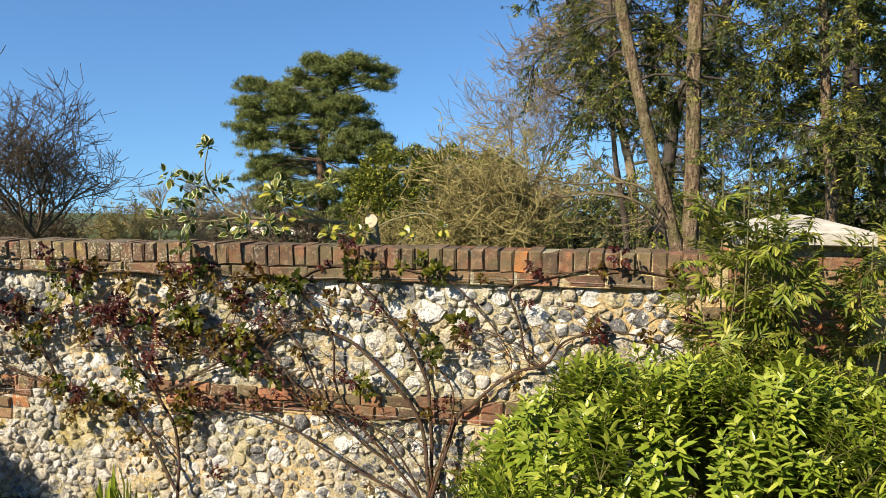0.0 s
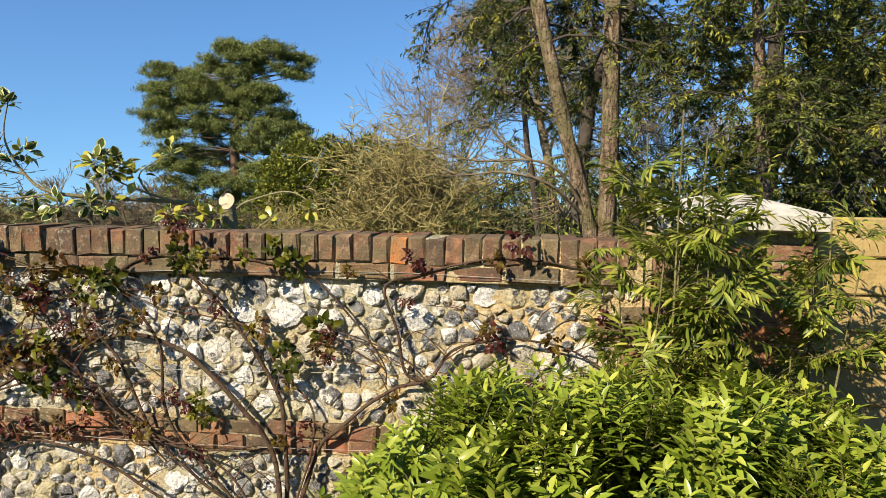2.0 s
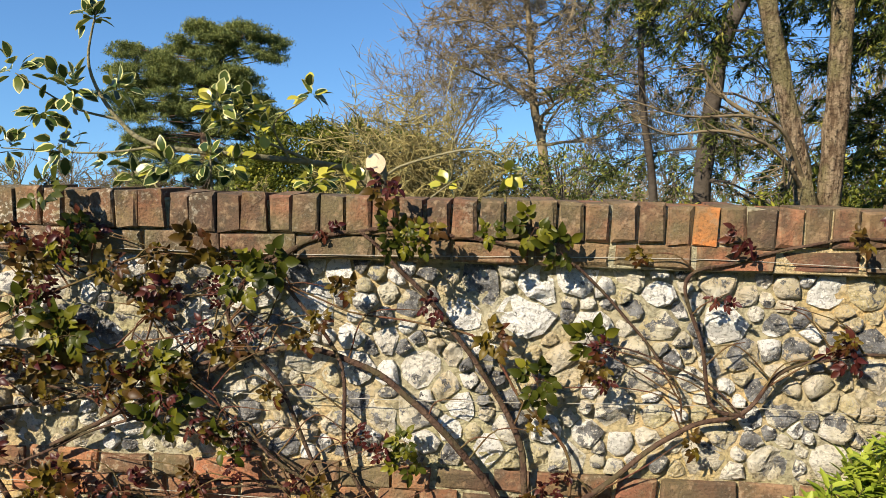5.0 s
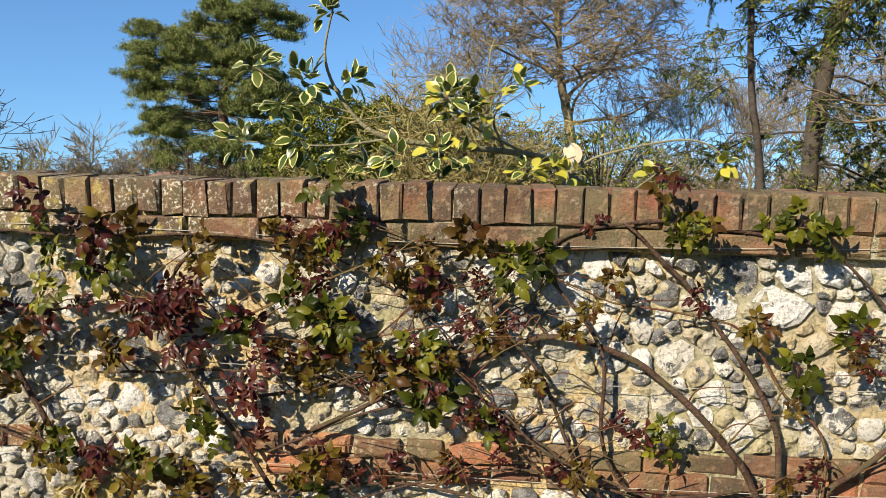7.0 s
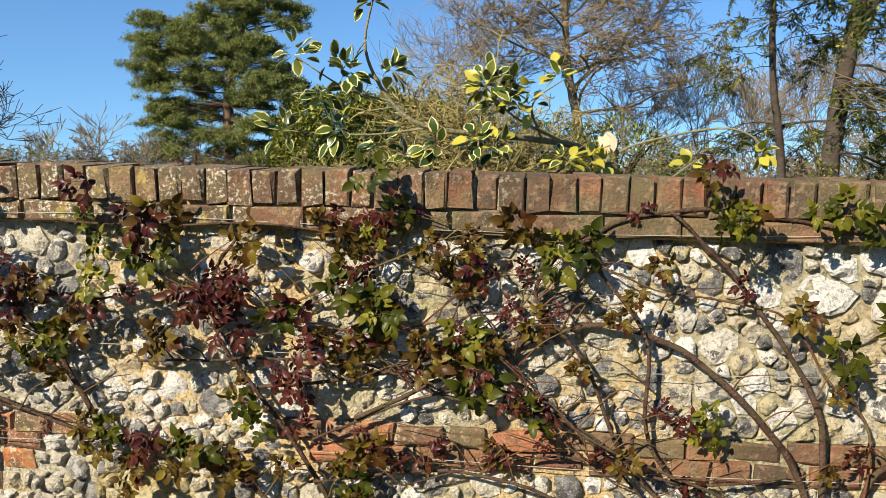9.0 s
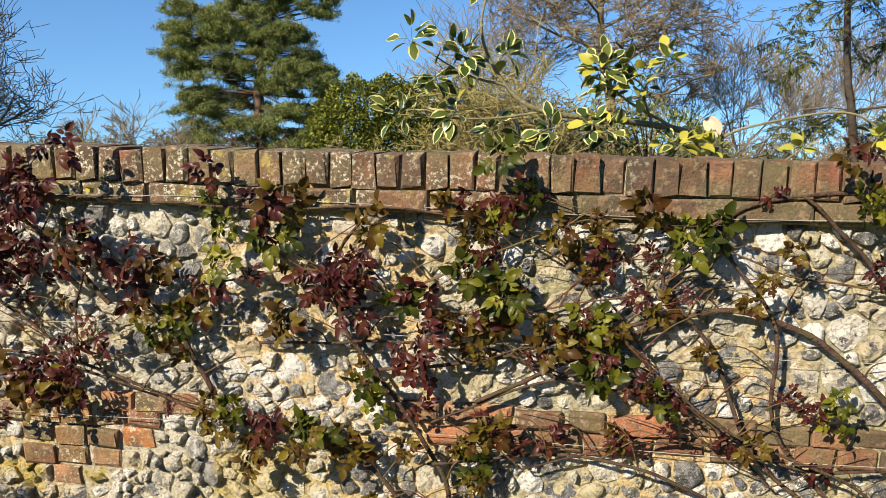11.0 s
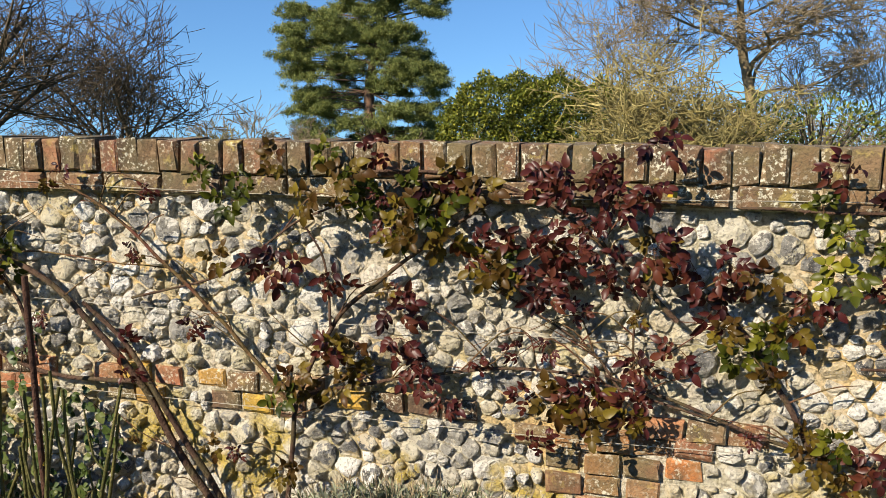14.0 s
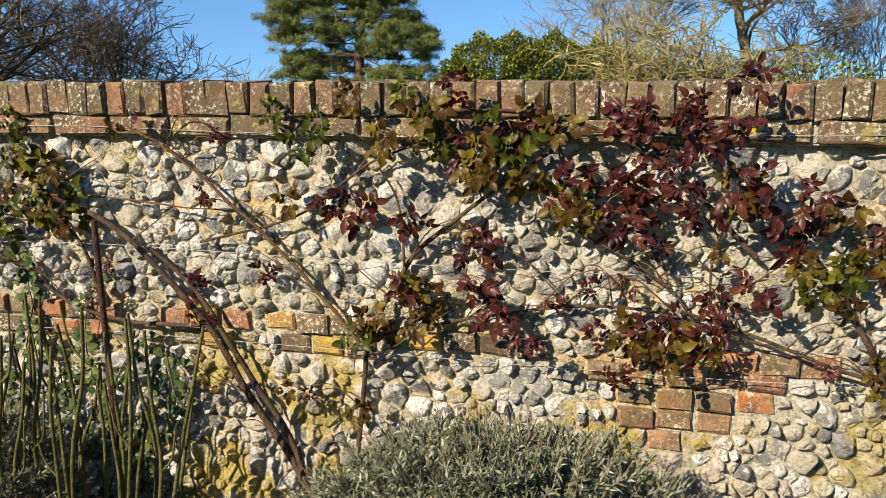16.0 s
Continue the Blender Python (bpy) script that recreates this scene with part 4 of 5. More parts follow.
    c = cane(far, [(-5.37, 0.75), (-5.63, 0.74), (-5.90, 0.80), (-6.14, 0.95), (-6.5, 1.05)], 0.012, 0.008, 63)
    d = cane(far, [(-5.75, 0.78), (-5.78, 0.95), (-5.86, 1.08), (-6.0, 1.2)], 0.010, 0.006, 64)
    e = cane(far, [(-5.95, 1.20), (-5.7, 1.19), (-5.4, 1.17), (-5.19, 1.16)], 0.005, 0.003, 65, mat=M_SHOOT)
    for n, (line, count) in enumerate(((a, 4), (c, 4), (d, 2))):
        shoots(far, line, count, 480 + n, 0.2)
    leafy(far, -6.05, 1.24, 0.14, 0.12, 16, ("green", "green", "bronze"), 561)
    leafy(far, -5.33, 0.88, 0.08, 0.06, 3, ("red",), 562, big=0.8)
    leafy(far, -5.22, 1.24, 0.04, 0.04, 2, ("red",), 563, big=0.7)
    leafy(far, -5.55, 1.5, 0.03, 0.03, 2, ("red",), 564, big=0.7)
    leafy(far, -6.4, 1.3, 0.4, 0.3, 22, ("green", "bronze"), 565)


build_roses()


# ---- training wires ----
def build_wires():
    for n, z in enumerate((0.70, 1.02, 1.435)):
        g = Geo()
        pts = [(-8.5 + 0.3 * i, 3.835 + 0.004 * math.sin(i), z + 0.006 * math.sin(i * 0.7 + n) - 0.012 * abs(math.sin(i * 0.35))) for i in range(30)]
        g.tube(smooth_line(pts, 3), [0.0012] * 88, 4, 0)
        tagged(link_mesh(g.mesh("training_wire", [M_WIRE]), "training_wire"), "thin pale wire strung along flint wall", "wire", "training wires")


build_wires()


# ---- evergreen shrub in front of the pier ----
def whorl(seed, mat, count, length, width):
    r, g = random.Random(seed), Geo()
    heads = [(Vector((0, 0, 0)), Vector((0, 0, 1)))]
    for k in range(3):
        a = 2.1 * k + r.uniform(-0.4, 0.4)
        heads.append((Vector((math.cos(a), math.sin(a), 0)) * r.uniform(0.055, 0.085) - Vector((0, 0, r.uniform(0.0, 0.06))), Vector((math.cos(a) * 0.45, math.sin(a) * 0.45, 1))))
    for at, lean_way in heads:
        g.tube([(0, 0, -0.16), at * 0.6 + Vector((0, 0, -0.06)), at + Vector((0, 0, 0.012))], [0.003, 0.0026, 0.002], 5, 1)
        for k in range(count):
            s = k / count
            a = k * 2.4 + r.uniform(-0.3, 0.3)
            lift = 0.15 + 0.9 * s * s
            way = Vector((math.cos(a), math.sin(a), 0)) + lean_way.normalized() * (lift + r.uniform(-0.15, 0.2))
            g.leaf(at + Vector((0, 0, -0.10 + 0.11 * s)), way, Vector((0, 0, 1)) + way * 0.1, length * r.uniform(0.7, 1.15) * (1 - 0.3 * s), width * r.uniform(0.8, 1.1), 0.35, r.uniform(0.0, 0.35), 0, (min(max(0.25 + 0.5 * s + r.gauss(0, 0.18), 0), 1), r.random() * 0.8, 0))
    return g.mesh("leafy_shoot", [mat, M_STEM])


def build_shrub():
    shrub = empty("evergreen_shrub", (0.4, 3.15, 0), "bright green glossy shrub with pointed leaves in whorls", "shrub")
    kinds = [whorl(600 + k, M_SHRUB, 17 + k % 4, 0.078, 0.0185) for k in range(8)]
    r = random.Random(61)
    stems = Geo()
    for k in range(300):
        a, b = r.uniform(0, 2 * math.pi), r.random() ** 0.6
        x = 0.42 + 0.98 * b * math.cos(a)
        y = 3.12 + 0.52 * b * math.sin(a)
        crown = 1.20 - 0.42 * b ** 4 - 0.34 * max(0.0, (-0.15 - x)) - 0.18 * max(0.0, x - 0.9)
        z = crown - (0.0 if r.random() < 0.62 else r.uniform(0.08, 0.5)) + 0.06 * noise.noise((x * 4, y * 4, 1)) + r.uniform(-0.05, 0.05)
        ob = link_mesh(r.choice(kinds), "leafy_shoot")
        s = r.uniform(0.8, 1.2)
        tilt = 38 * b
        ob.matrix_world = pose(x, y, z, tilt * math.sin(a) * -1 + r.uniform(-14, 14), tilt * math.cos(a) + r.uniform(-14, 14), r.uniform(0, 360)) @ Matrix.Diagonal((s, s, s, 1))
        under(ob, shrub)
        if k % 5 == 0:
            stems.tube(smooth_line([(0.42 + (x - 0.42) * 0.3, 3.12 + (y - 3.12) * 0.3, 0), (0.42 + (x - 0.42) * 0.7, 3.12 + (y - 3.12) * 0.7, z * 0.5), (x, y, z - 0.1)], 3), [0.009 - 0.0008 * i for i in range(7)], 5, 0)
    under(tagged(link_mesh(stems.mesh("stemwork", [M_STEM]), "stemwork"), kind="stuff"), shrub)


build_shrub()


# ---- bamboo against the pier ----
def bamboo_spray(seed):
    """A forked twig with narrow pointed leaves fanned along it."""
    r, g = random.Random(seed), Geo()
    for n in range(4):
        a = r.uniform(-1.2, 1.2)
        tip = Vector((0.15 * math.cos(a), 0.15 * math.sin(a), r.uniform(-0.02, 0.10)))
        g.tube([(0, 0, 0), tip * 0.5 + Vector((0, 0, 0.012)), tip], [0.0016, 0.0013, 0.0009], 4, 1)
        side = Vector((-math.sin(a), math.cos(a), 0))
        for k in range(12):
            s = 0.15 + 0.08 * k
            e = 1 if k % 2 else -1
            way = tip.normalized() * 0.8 + side * e * r.uniform(0.2, 0.9) + Vector((0, 0, r.uniform(-0.6, 0.25)))
            g.leaf(tip * s, way, (r.uniform(-0.4, 0.4), r.uniform(-0.6, 0.2), 1), r.uniform(0.05, 0.09), r.uniform(0.011, 0.016), 0.2, r.uniform(0.1, 0.5), 0, (min(max(r.gauss(0.5, 0.3), 0), 1), r.random(), 0))
    return g.mesh("leaf_spray", [M_BAMBOO, M_BAMBOO_CANE])


def build_bamboo():
    plant = empty("bamboo", (0.85, 3.58, 0), "leafy dark green bamboo clump screening the brick pier", "bamboo")
    kinds = [bamboo_spray(700 + k) for k in range(7)]
    r = random.Random(71)
    spots = []
    for k in range(22):
        x, y = 0.39 + 0.032 * k + r.uniform(-0.02, 0.02), r.uniform(3.32, 3.60)
        h = r.uniform(1.6, 2.1) if x < 0.64 else r.uniform(1.5, 1.8) if x < 0.76 else r.uniform(1.0, 1.3) if x < 0.97 else r.uniform(1.4, 1.85)
        lean = r.uniform(-0.12, 0.14)
        line = smooth_line([(x, y, 0), (x + lean * 0.3, y, h * 0.5), (x + lean, y - 0.06, h)], 6)
        g = Geo()
        g.tube(line, [0.006 * (1 - 0.6 * i / 12) * (1.25 if i % 3 == 0 else 1) for i in range(13)], 6, 0)
        culm = under(link_mesh(g.mesh("culm", [M_BAMBOO_CANE]), "culm"), plant)
        spots += [(p, culm) for p in line[4:]]
    for k in range(300):
        p, culm = r.choice(spots)
        ob = link_mesh(r.choice(kinds), "leaf_spray")
        s = r.uniform(0.6, 0.95)
        ob.matrix_world = pose(p.x + r.uniform(-0.06, 0.06), p.y + r.uniform(-0.09, 0.05), p.z + r.uniform(-0.1, 0.05), r.uniform(-40, 40), r.uniform(-45, 30), r.uniform(0, 360)) @ Matrix.Diagonal((s, s, s, 1))
        under(ob, culm)


build_bamboo()


# ---- variegated shrub behind the wall, with a sawn stump ----
def lean(x, y, z):
    """The long branch leans back towards the wall as it runs west."""
    f = min(max((-1.6 - x) / 0.5, 0.0), 1.0)
    return x + f * 0.075 * (-x - 1.04) / 1.4, y - 0.19 * f, z - 0.07 * f * (z - 1.67)


def build_holly():
    plant = empty("variegated_shrub", (-1.5, 4.66, 0), "cut-back shrub with sawn stump and cream-edged leaves", "shrub")
    g = Geo()
    ring = [(0.039 * math.cos(a) * (1 + 0.06 * math.sin(3 * a)), 0.050 * math.sin(a)) for a in (2 * math.pi * k / 20 for k in range(20))]
    m = Matrix.Translation((-1.512, 4.64, 1.685)) @ Matrix.Rotation(radians(58), 4, "X") @ Matrix.Rotation(radians(14), 4, "Y")
    verts = []
    for x, y, z, w in ((-1.46, 4.70, -0.1, 0.07), (-1.48, 4.69, 0.8, 0.056), (-1.50, 4.665, 1.45, 0.048), (-1.508, 4.655, 1.60, 0.044)):
        verts += [Vector((x + w * math.cos(a), y + w * math.sin(a), z)) for a in (2 * math.pi * k / 20 for k in range(20))]
    verts += [m @ Vector((x, y, 0)) for x, y in ring]
    g.add(verts, [(i * 20 + k, i * 20 + (k + 1) % 20, (i + 1) * 20 + (k + 1) % 20, (i + 1) * 20 + k) for i in range(4) for k in range(20)], 0, (0.5, 0.5, 0.5), True)
    under(link_mesh(g.mesh("trunk", [M_HOLLY_BARK]), "trunk"), plant)
    cut = Geo()
    verts = [m @ Vector((x * 0.97, y * 0.97, 0.004)) for x, y in ring] + [m @ Vector((x, y, -0.001)) for x, y in ring] + [m @ Vector((0, 0, 0.007))]
    cut.add(verts, [(k, (k + 1) % 20, 40) for k in range(20)] + [(20 + k, 20 + (k + 1) % 20, (k + 1) % 20, k) for k in range(20)], 0)
    under(tagged(link_mesh(cut.mesh("sawn_face", [M_CUT]), "sawn_face"), "fresh pale sawn wood face"), plant)
    runs = [
        ([(-1.54, 4.66, 1.60), (-1.62, 4.60, 1.665), (-1.90, 4.45, 1.70), (-2.23, 4.38, 1.73), (-2.37, 4.36, 1.82), (-2.46, 4.34, 2.0), (-2.43, 4.34, 2.20)], 0.015, 0.003),
        ([(-2.37, 4.36, 1.82), (-2.52, 4.33, 1.86), (-2.70, 4.30, 1.97)], 0.005, 0.002),
        ([(-2.23, 4.38, 1.73), (-2.45, 4.34, 1.70), (-2.76, 4.30, 1.71)], 0.005, 0.002),
        ([(-1.72, 4.48, 1.69), (-1.92, 4.42, 1.78), (-2.04, 4.40, 1.89)], 0.006, 0.002),
        ([(-1.80, 4.46, 1.70), (-1.84, 4.42, 1.82), (-1.72, 4.40, 1.91)], 0.005, 0.002),
        ([(-1.48, 4.67, 1.64), (-1.38, 4.60, 1.69), (-1.14, 4.46, 1.745), (-1.02, 4.42, 1.71), (-0.98, 4.40, 1.62)], 0.006, 0.002),
        ([(-1.46, 4.64, 1.4), (-1.30, 4.5, 1.55), (-1.2, 4.5, 1.63)], 0.006, 0.002),
        ([(-2.0, 4.42, 1.3), (-2.05, 4.40, 1.55), (-2.05, 4.38, 1.72)], 0.007, 0.003),
        ([(-2.3, 4.40, 1.3), (-2.22, 4.36, 1.55), (-2.32, 4.36, 1.64)], 0.006, 0.003),
        ([(-1.75, 4.5, 1.2), (-1.78, 4.45, 1.5), (-1.65, 4.42, 1.64)], 0.006, 0.003),
    ]
    r, limbs = random.Random(81), []
    for n, (pts, r0, r1) in enumerate(runs):
        line = smooth_line([lean(*p) for p in pts], 6)
        g = Geo()
        g.tube(line, [r0 + (r1 - r0) * i / (len(line) - 1) for i in range(len(line))], 7, 0, lumpy=0.1)
        limbs.append((under(link_mesh(g.mesh("branch", [M_HOLLY_BARK]), "branch"), plant), line))
    tufts = [(-2.44, 4.34, 2.17, 0.05, 12, 0), (-2.70, 4.30, 1.97, 0.07, 9, 0), (-2.52, 4.33, 1.92, 0.09, 20, 0), (-2.37, 4.35, 1.93, 0.05, 9, 0.3), (-2.74, 4.30, 1.71, 0.07, 10, 0), (-2.55, 4.33, 1.72, 0.07, 10, 0.2), (-2.03, 4.40, 1.88, 0.09, 24, 0.35), (-1.97, 4.40, 1.82, 0.07, 14, 0.3), (-1.73, 4.52, 1.93, 0.06, 10, 0.35), (-1.86, 4.42, 1.82, 0.06, 8, 0.4), (-2.06, 4.38, 1.68, 0.07, 10, 0.4), (-2.32, 4.36, 1.62, 0.06, 9, 0), (-1.00, 4.41, 1.66, 0.04, 8, 0.8), (-1.22, 4.5, 1.61, 0.05, 6, 0.9), (-1.70, 4.42, 1.62, 0.08, 12, 0.9), (-1.60, 4.5, 1.62, 0.06, 6, 0.8), (-2.42, 4.36, 1.66, 0.06, 8, 0), (-2.62, 4.32, 1.84, 0.06, 10, 0.1), (-1.92, 4.41, 1.86, 0.07, 12, 0.4), (-1.98, 4.39, 1.66, 0.06, 10, 0.3), (-2.2, 4.38, 1.66, 0.07, 12, 0.2), (-1.52, 4.5, 1.60, 0.06, 8, 0.9)]
    for x, y, z, rad, count, gold in tufts:
        x, y, z = lean(x, y, z)
        limb = min(limbs, key=lambda q: min((p - Vector((x, y, z))).length for p in q[1]))[0]
        for k in range(int(count * 1.7)):
            d = Vector((r.gauss(0, 1), r.gauss(0, 1), r.gauss(0.3, 0.8))).normalized()
            lf = Geo()
            size = r.uniform(0.044, 0.066)
            lf.leaf(d * rad * r.uniform(0.1, 0.9), d, Vector((r.uniform(-1, 1), r.uniform(-1, 0.3), 0.8)), size, size * 0.68, 0.2, r.uniform(0.1, 0.4), 0, (r.random(), r.random() * 0.6, 0))
            ob = link_mesh(lf.mesh("leaf", [M_HOLLY_GOLD if r.random() < gold else M_HOLLY]), "leaf")
            ob.location = (x, y, z)
            under(ob, limb)


build_holly()


# ---- silver bush, upright stems and rod at the west end ----
def build_silver(x, y, w, d, h, sprigs, seed):
    """A mound of leafy sprigs, each a stalk with small narrow leaves all round."""
    r, rr = np.random.RandomState(seed), random.Random(seed)
    bush = empty("silver_bush", (x, y, 0), "low mounded bush with silver-grey narrow leaves", "bush", "silver bushes")
    g, base, way, tone = Geo(), [], [], []
    for k in range(sprigs):
        a, b = rr.uniform(0, 2 * math.pi), rr.random() ** 0.5
        up = math.sqrt(max(0.03, 1 - b * b))
        top = h * (0.28 + 0.66 * up) * (1 + 0.16 * noise.noise((math.cos(a) * b * 3, math.sin(a) * b * 3, seed)))
        p = Vector((x + w * b * math.cos(a), y + d * b * math.sin(a), top))
        dirn = Vector((b * math.cos(a) * 0.9 + rr.gauss(0, 0.3), b * math.sin(a) * 0.9 + rr.gauss(0, 0.3), 0.45 + 0.7 * up)).normalized()
        l = rr.uniform(0.07, 0.15)
        q = p + dirn * l
        g.tube([p - dirn * 0.12, p, q], [0.0022, 0.0018, 0.001], 3, 0, cap=False)
        shade = rr.gauss(0.45, 0.2)
        for e in range(34):
            s = e / 34
            base.append(p.lerp(q, s * 1.05 - 0.35))
            way.append(Vector((rr.gauss(0, 1), rr.gauss(0, 1), rr.gauss(0, 1))) * 0.75 + dirn * (0.35 + 0.8 * s))
            tone.append(min(max(shade + 0.35 * s + rr.gauss(0, 0.12), 0), 1))
    n = len(base)
    me = blades("foliage", base, way, 0.016 + 0.018 * r.rand(n), 0.0045 + 0.004 * r.rand(n), [M_SILVER], np.array(tone))
    under(tagged(link_mesh(me, "foliage"), kind="stuff"), bush)
    for k in range(60):
        t, s = rr.uniform(0, 2 * math.pi), rr.random() ** 0.5
        top = (x + w * 0.9 * s * math.cos(t), y + d * 0.9 * s * math.sin(t), h * (0.25 + 0.6 * math.sqrt(1 - 0.8 * s * s)))
        g.tube(smooth_line([(x + (top[0] - x) * 0.2, y + (top[1] - y) * 0.2, 0), (x + (top[0] - x) * 0.7, y + (top[1] - y) * 0.7, top[2] * 0.6), top], 3), [0.004 - 0.0004 * i for i in range(7)], 4, 0)
    under(tagged(link_mesh(g.mesh("stemwork", [M_TWIG_PALE]), "stemwork"), kind="stuff"), bush)


build_silver(-4.24, 3.36, 0.60, 0.36, 0.62, 1050, 91)
build_silver(-6.1, 3.45, 0.35, 0.3, 0.45, 380, 92)


def build_stems():
    plant = empty("stemmed_shrub", (-5.6, 3.5, 0), "leafless shrub with upright olive-green pruned stems", "shrub")
    r = random.Random(95)
    for k in range(30):
        x = -6.25 + 0.034 * k + r.uniform(-0.05, 0.05)
        h = r.uniform(0.62, 1.0)
        y = r.uniform(3.38, 3.62)
        lean = r.uniform(-0.10, 0.14)
        line = smooth_line([(-5.7 + (x + 5.7) * 0.8, y, -0.02), (x, y, h * 0.45), (x + lean * 0.6, y + r.uniform(-0.02, 0.02), h * 0.75), (x + lean, y, h)], 4)
        g = Geo()
        g.tube(line, [0.0075 - 0.0025 * i / 12 for i in range(13)], 7, 0, lumpy=0.12)
        if r.random() < 0.55:
            p = line[r.randint(4, 9)]
            e = r.choice((-1, 1))
            g.tube(smooth_line([p, p + Vector((e * 0.04, 0, 0.05)), p + Vector((e * 0.06, 0, r.uniform(0.12, 0.25)))], 3), [0.0045 - 0.0003 * i for i in range(7)], 6, 0)
        under(link_mesh(g.mesh("stem", [M_STEM]), "stem"), plant)
    rod = empty("iron_rod", (-5.66, 3.72, 0), "rusty dark iron rod standing in the border", "rod")
    g = Geo()
    g.tube([(-5.645, 3.70, -0.05), (-5.655, 3.70, 0.5), (-5.66, 3.70, 1.135)], [0.0105, 0.0105, 0.0105], 10, 0)
    under(link_mesh(g.mesh("bar", [M_RUST]), "bar"), rod)
    build_ivy()


def build_ivy():
    """Strands of ivy that climb the wall, each a wavering stem with lobed leaves on both sides."""
    r = random.Random(97)
    vine = empty("ivy", (-5.9, 3.85, 0), "dark green ivy creeping up flint wall", "ivy")
    for k in range(9):
        x = -6.35 + 0.105 * k + r.uniform(-0.03, 0.03)
        top = r.uniform(0.55, 1.2) if k < 6 else r.uniform(0.5, 0.85)
        pts = [(x + 0.06 * math.sin(1.7 * i + k) + r.uniform(-0.03, 0.03), 3.848 - r.uniform(0, 0.012), -0.02 + top * i / 5) for i in range(6)]
        line = smooth_line(pts, 6)
        g = Geo()
        g.tube(line, [0.0035 - 0.002 * i / len(line) for i in range(len(line))], 5, 0)
        strand = under(link_mesh(g.mesh("strand", [M_CANE]), "strand"), vine)
        lf = Geo()
        for p in line[2:]:
            for e in range(r.choice((1, 2, 2))):
                side = r.choice((-1, 1))
                base = p + Vector((side * r.uniform(0.005, 0.03), -r.uniform(0.004, 0.02), r.uniform(-0.02, 0.02)))
                face = Vector((r.uniform(-0.4, 0.4), -1, r.uniform(0.0, 0.6)))
                way, size, tone = Vector((side * r.uniform(0.2, 1.0), -0.15, r.uniform(-1.0, 0.3))), r.uniform(0.022, 0.042), (r.random(), r.random() * 0.6, 0)
                lf.leaf(base, way, face, size, size * 0.75, 0.2, 0.2, 0, tone)
                for turn in (-0.9, 0.9):
                    lf.leaf(base, Matrix.Rotation(turn, 3, "Y") @ way, face, size * 0.68, size * 0.5, 0.2, 0.2, 0, tone)
        leaves = link_mesh(lf.mesh("leaves", [M_IVY]), "leaves")
        leaves.parent = strand


build_stems()


def small_clump(x, y, h, count, seed):
    """A tuft of pointed green leaves coming up in the border."""
    r, g = random.Random(seed), Geo()
    for k in range(count):
        a = r.uniform(0, 2 * math.pi)
        way = Vector((math.cos(a) * r.uniform(0.2, 0.9), math.sin(a) * 0.6, 1.0))
        g.leaf((x + r.gauss(0, 0.05), y + r.gauss(0, 0.04), h * r.uniform(0.0, 0.55)), way, (math.cos(a), math.sin(a), 0.6), r.uniform(0.10, 0.2) * h / 0.3, 0.022, 0.3, 0.5, 0, (r.random(), r.random() * 0.7, 0))
    plant = empty("border_plant", (x, y, 0), "small clump of fresh green pointed leaves in the soil", "plant", "border plants")
    under(tagged(link_mesh(g.mesh("leaves", [M_SHRUB]), "leaves"), kind="stuff"), plant)


small_clump(-2.62, 3.5, 0.36, 44, 1)
small_clump(-2.45, 3.52, 0.26, 26, 2)
small_clump(-3.9, 3.55, 0.2, 20, 3)


def tag(x, y, z, turn):
    g = Geo()
    g.add(*box(-0.013, 0.013, 0, 0.0012, -0.008, 0.008, 0.0005), 0)
    g.tube([(0.0, 0.0, 0.010), (0.002, 0.006, 0.022), (0.0, 0.010, 0.030)], [0.0008] * 3, 4, 0)
    ob = tagged(link_mesh(g.mesh("plant_tag", [M_TAG]), "plant_tag"), "small yellow plastic plant tag, also used for a yellow flower or leaf", "tag", "plant tags")
    ob.matrix_world = pose(x, y, z, 0, turn, 0)


tag(-3.585, 3.80, 1.452, 4)
# the same tag shape stands in for a small yellow-orange flower or leaf
tag(-5.62, 3.68, 0.475, 20)

# ---- trees and shrubs beyond the wall ----
def branch(g, r, p, d, length, radius, level, top, tips, droop=0.0, spread=0.7, kids=(5, 5, 4, 3), taper=0.45, up=0.15, thin=0.003, shrink=(0.45, 0.72), crook=0.16):
    """Grows one limb and its smaller limbs; the ends go into tips."""
    steps = 5 if level < 2 else 3
    pts, radii = [p.copy()], [radius]
    q, way = p.copy(), d.normalized()
    for i in range(steps):
        way = (way + Vector((r.gauss(0, crook), r.gauss(0, crook), r.gauss(0, crook * 0.75) + up * 0.3 - droop * (i / steps) * 0.5))).normalized()
        q = q + way * length / steps
        pts.append(q.copy())
        radii.append(max(thin, radius * (1 - (1 - taper) * (i + 1) / steps)))
    g.tube(pts, radii, (8, 6, 4, 3, 3, 3)[min(level, 5)], 0, cap=False)
    tips.append((pts[-1], way, level))
    if level >= top:
        return
    for k in range(kids[min(level, len(kids) - 1)]):
        s = r.uniform(0.3, 1.0) if level else r.uniform(0.35, 1.0)
        i = min(int(s * steps), steps - 1)
        base = pts[i].lerp(pts[i + 1], s * steps - i)
        side = Vector((r.gauss(0, 1), r.gauss(0, 1), r.gauss(0, 0.5) + up)).normalized()
        way2 = (way * (1 - spread * 0.5) + side * spread).normalized()
        branch(g, r, base, way2, length * r.uniform(*shrink), max(thin, radii[i] * r.uniform(0.42, 0.62)), level + 1, top, tips, droop, spread, kids, taper, up, thin, shrink, crook)


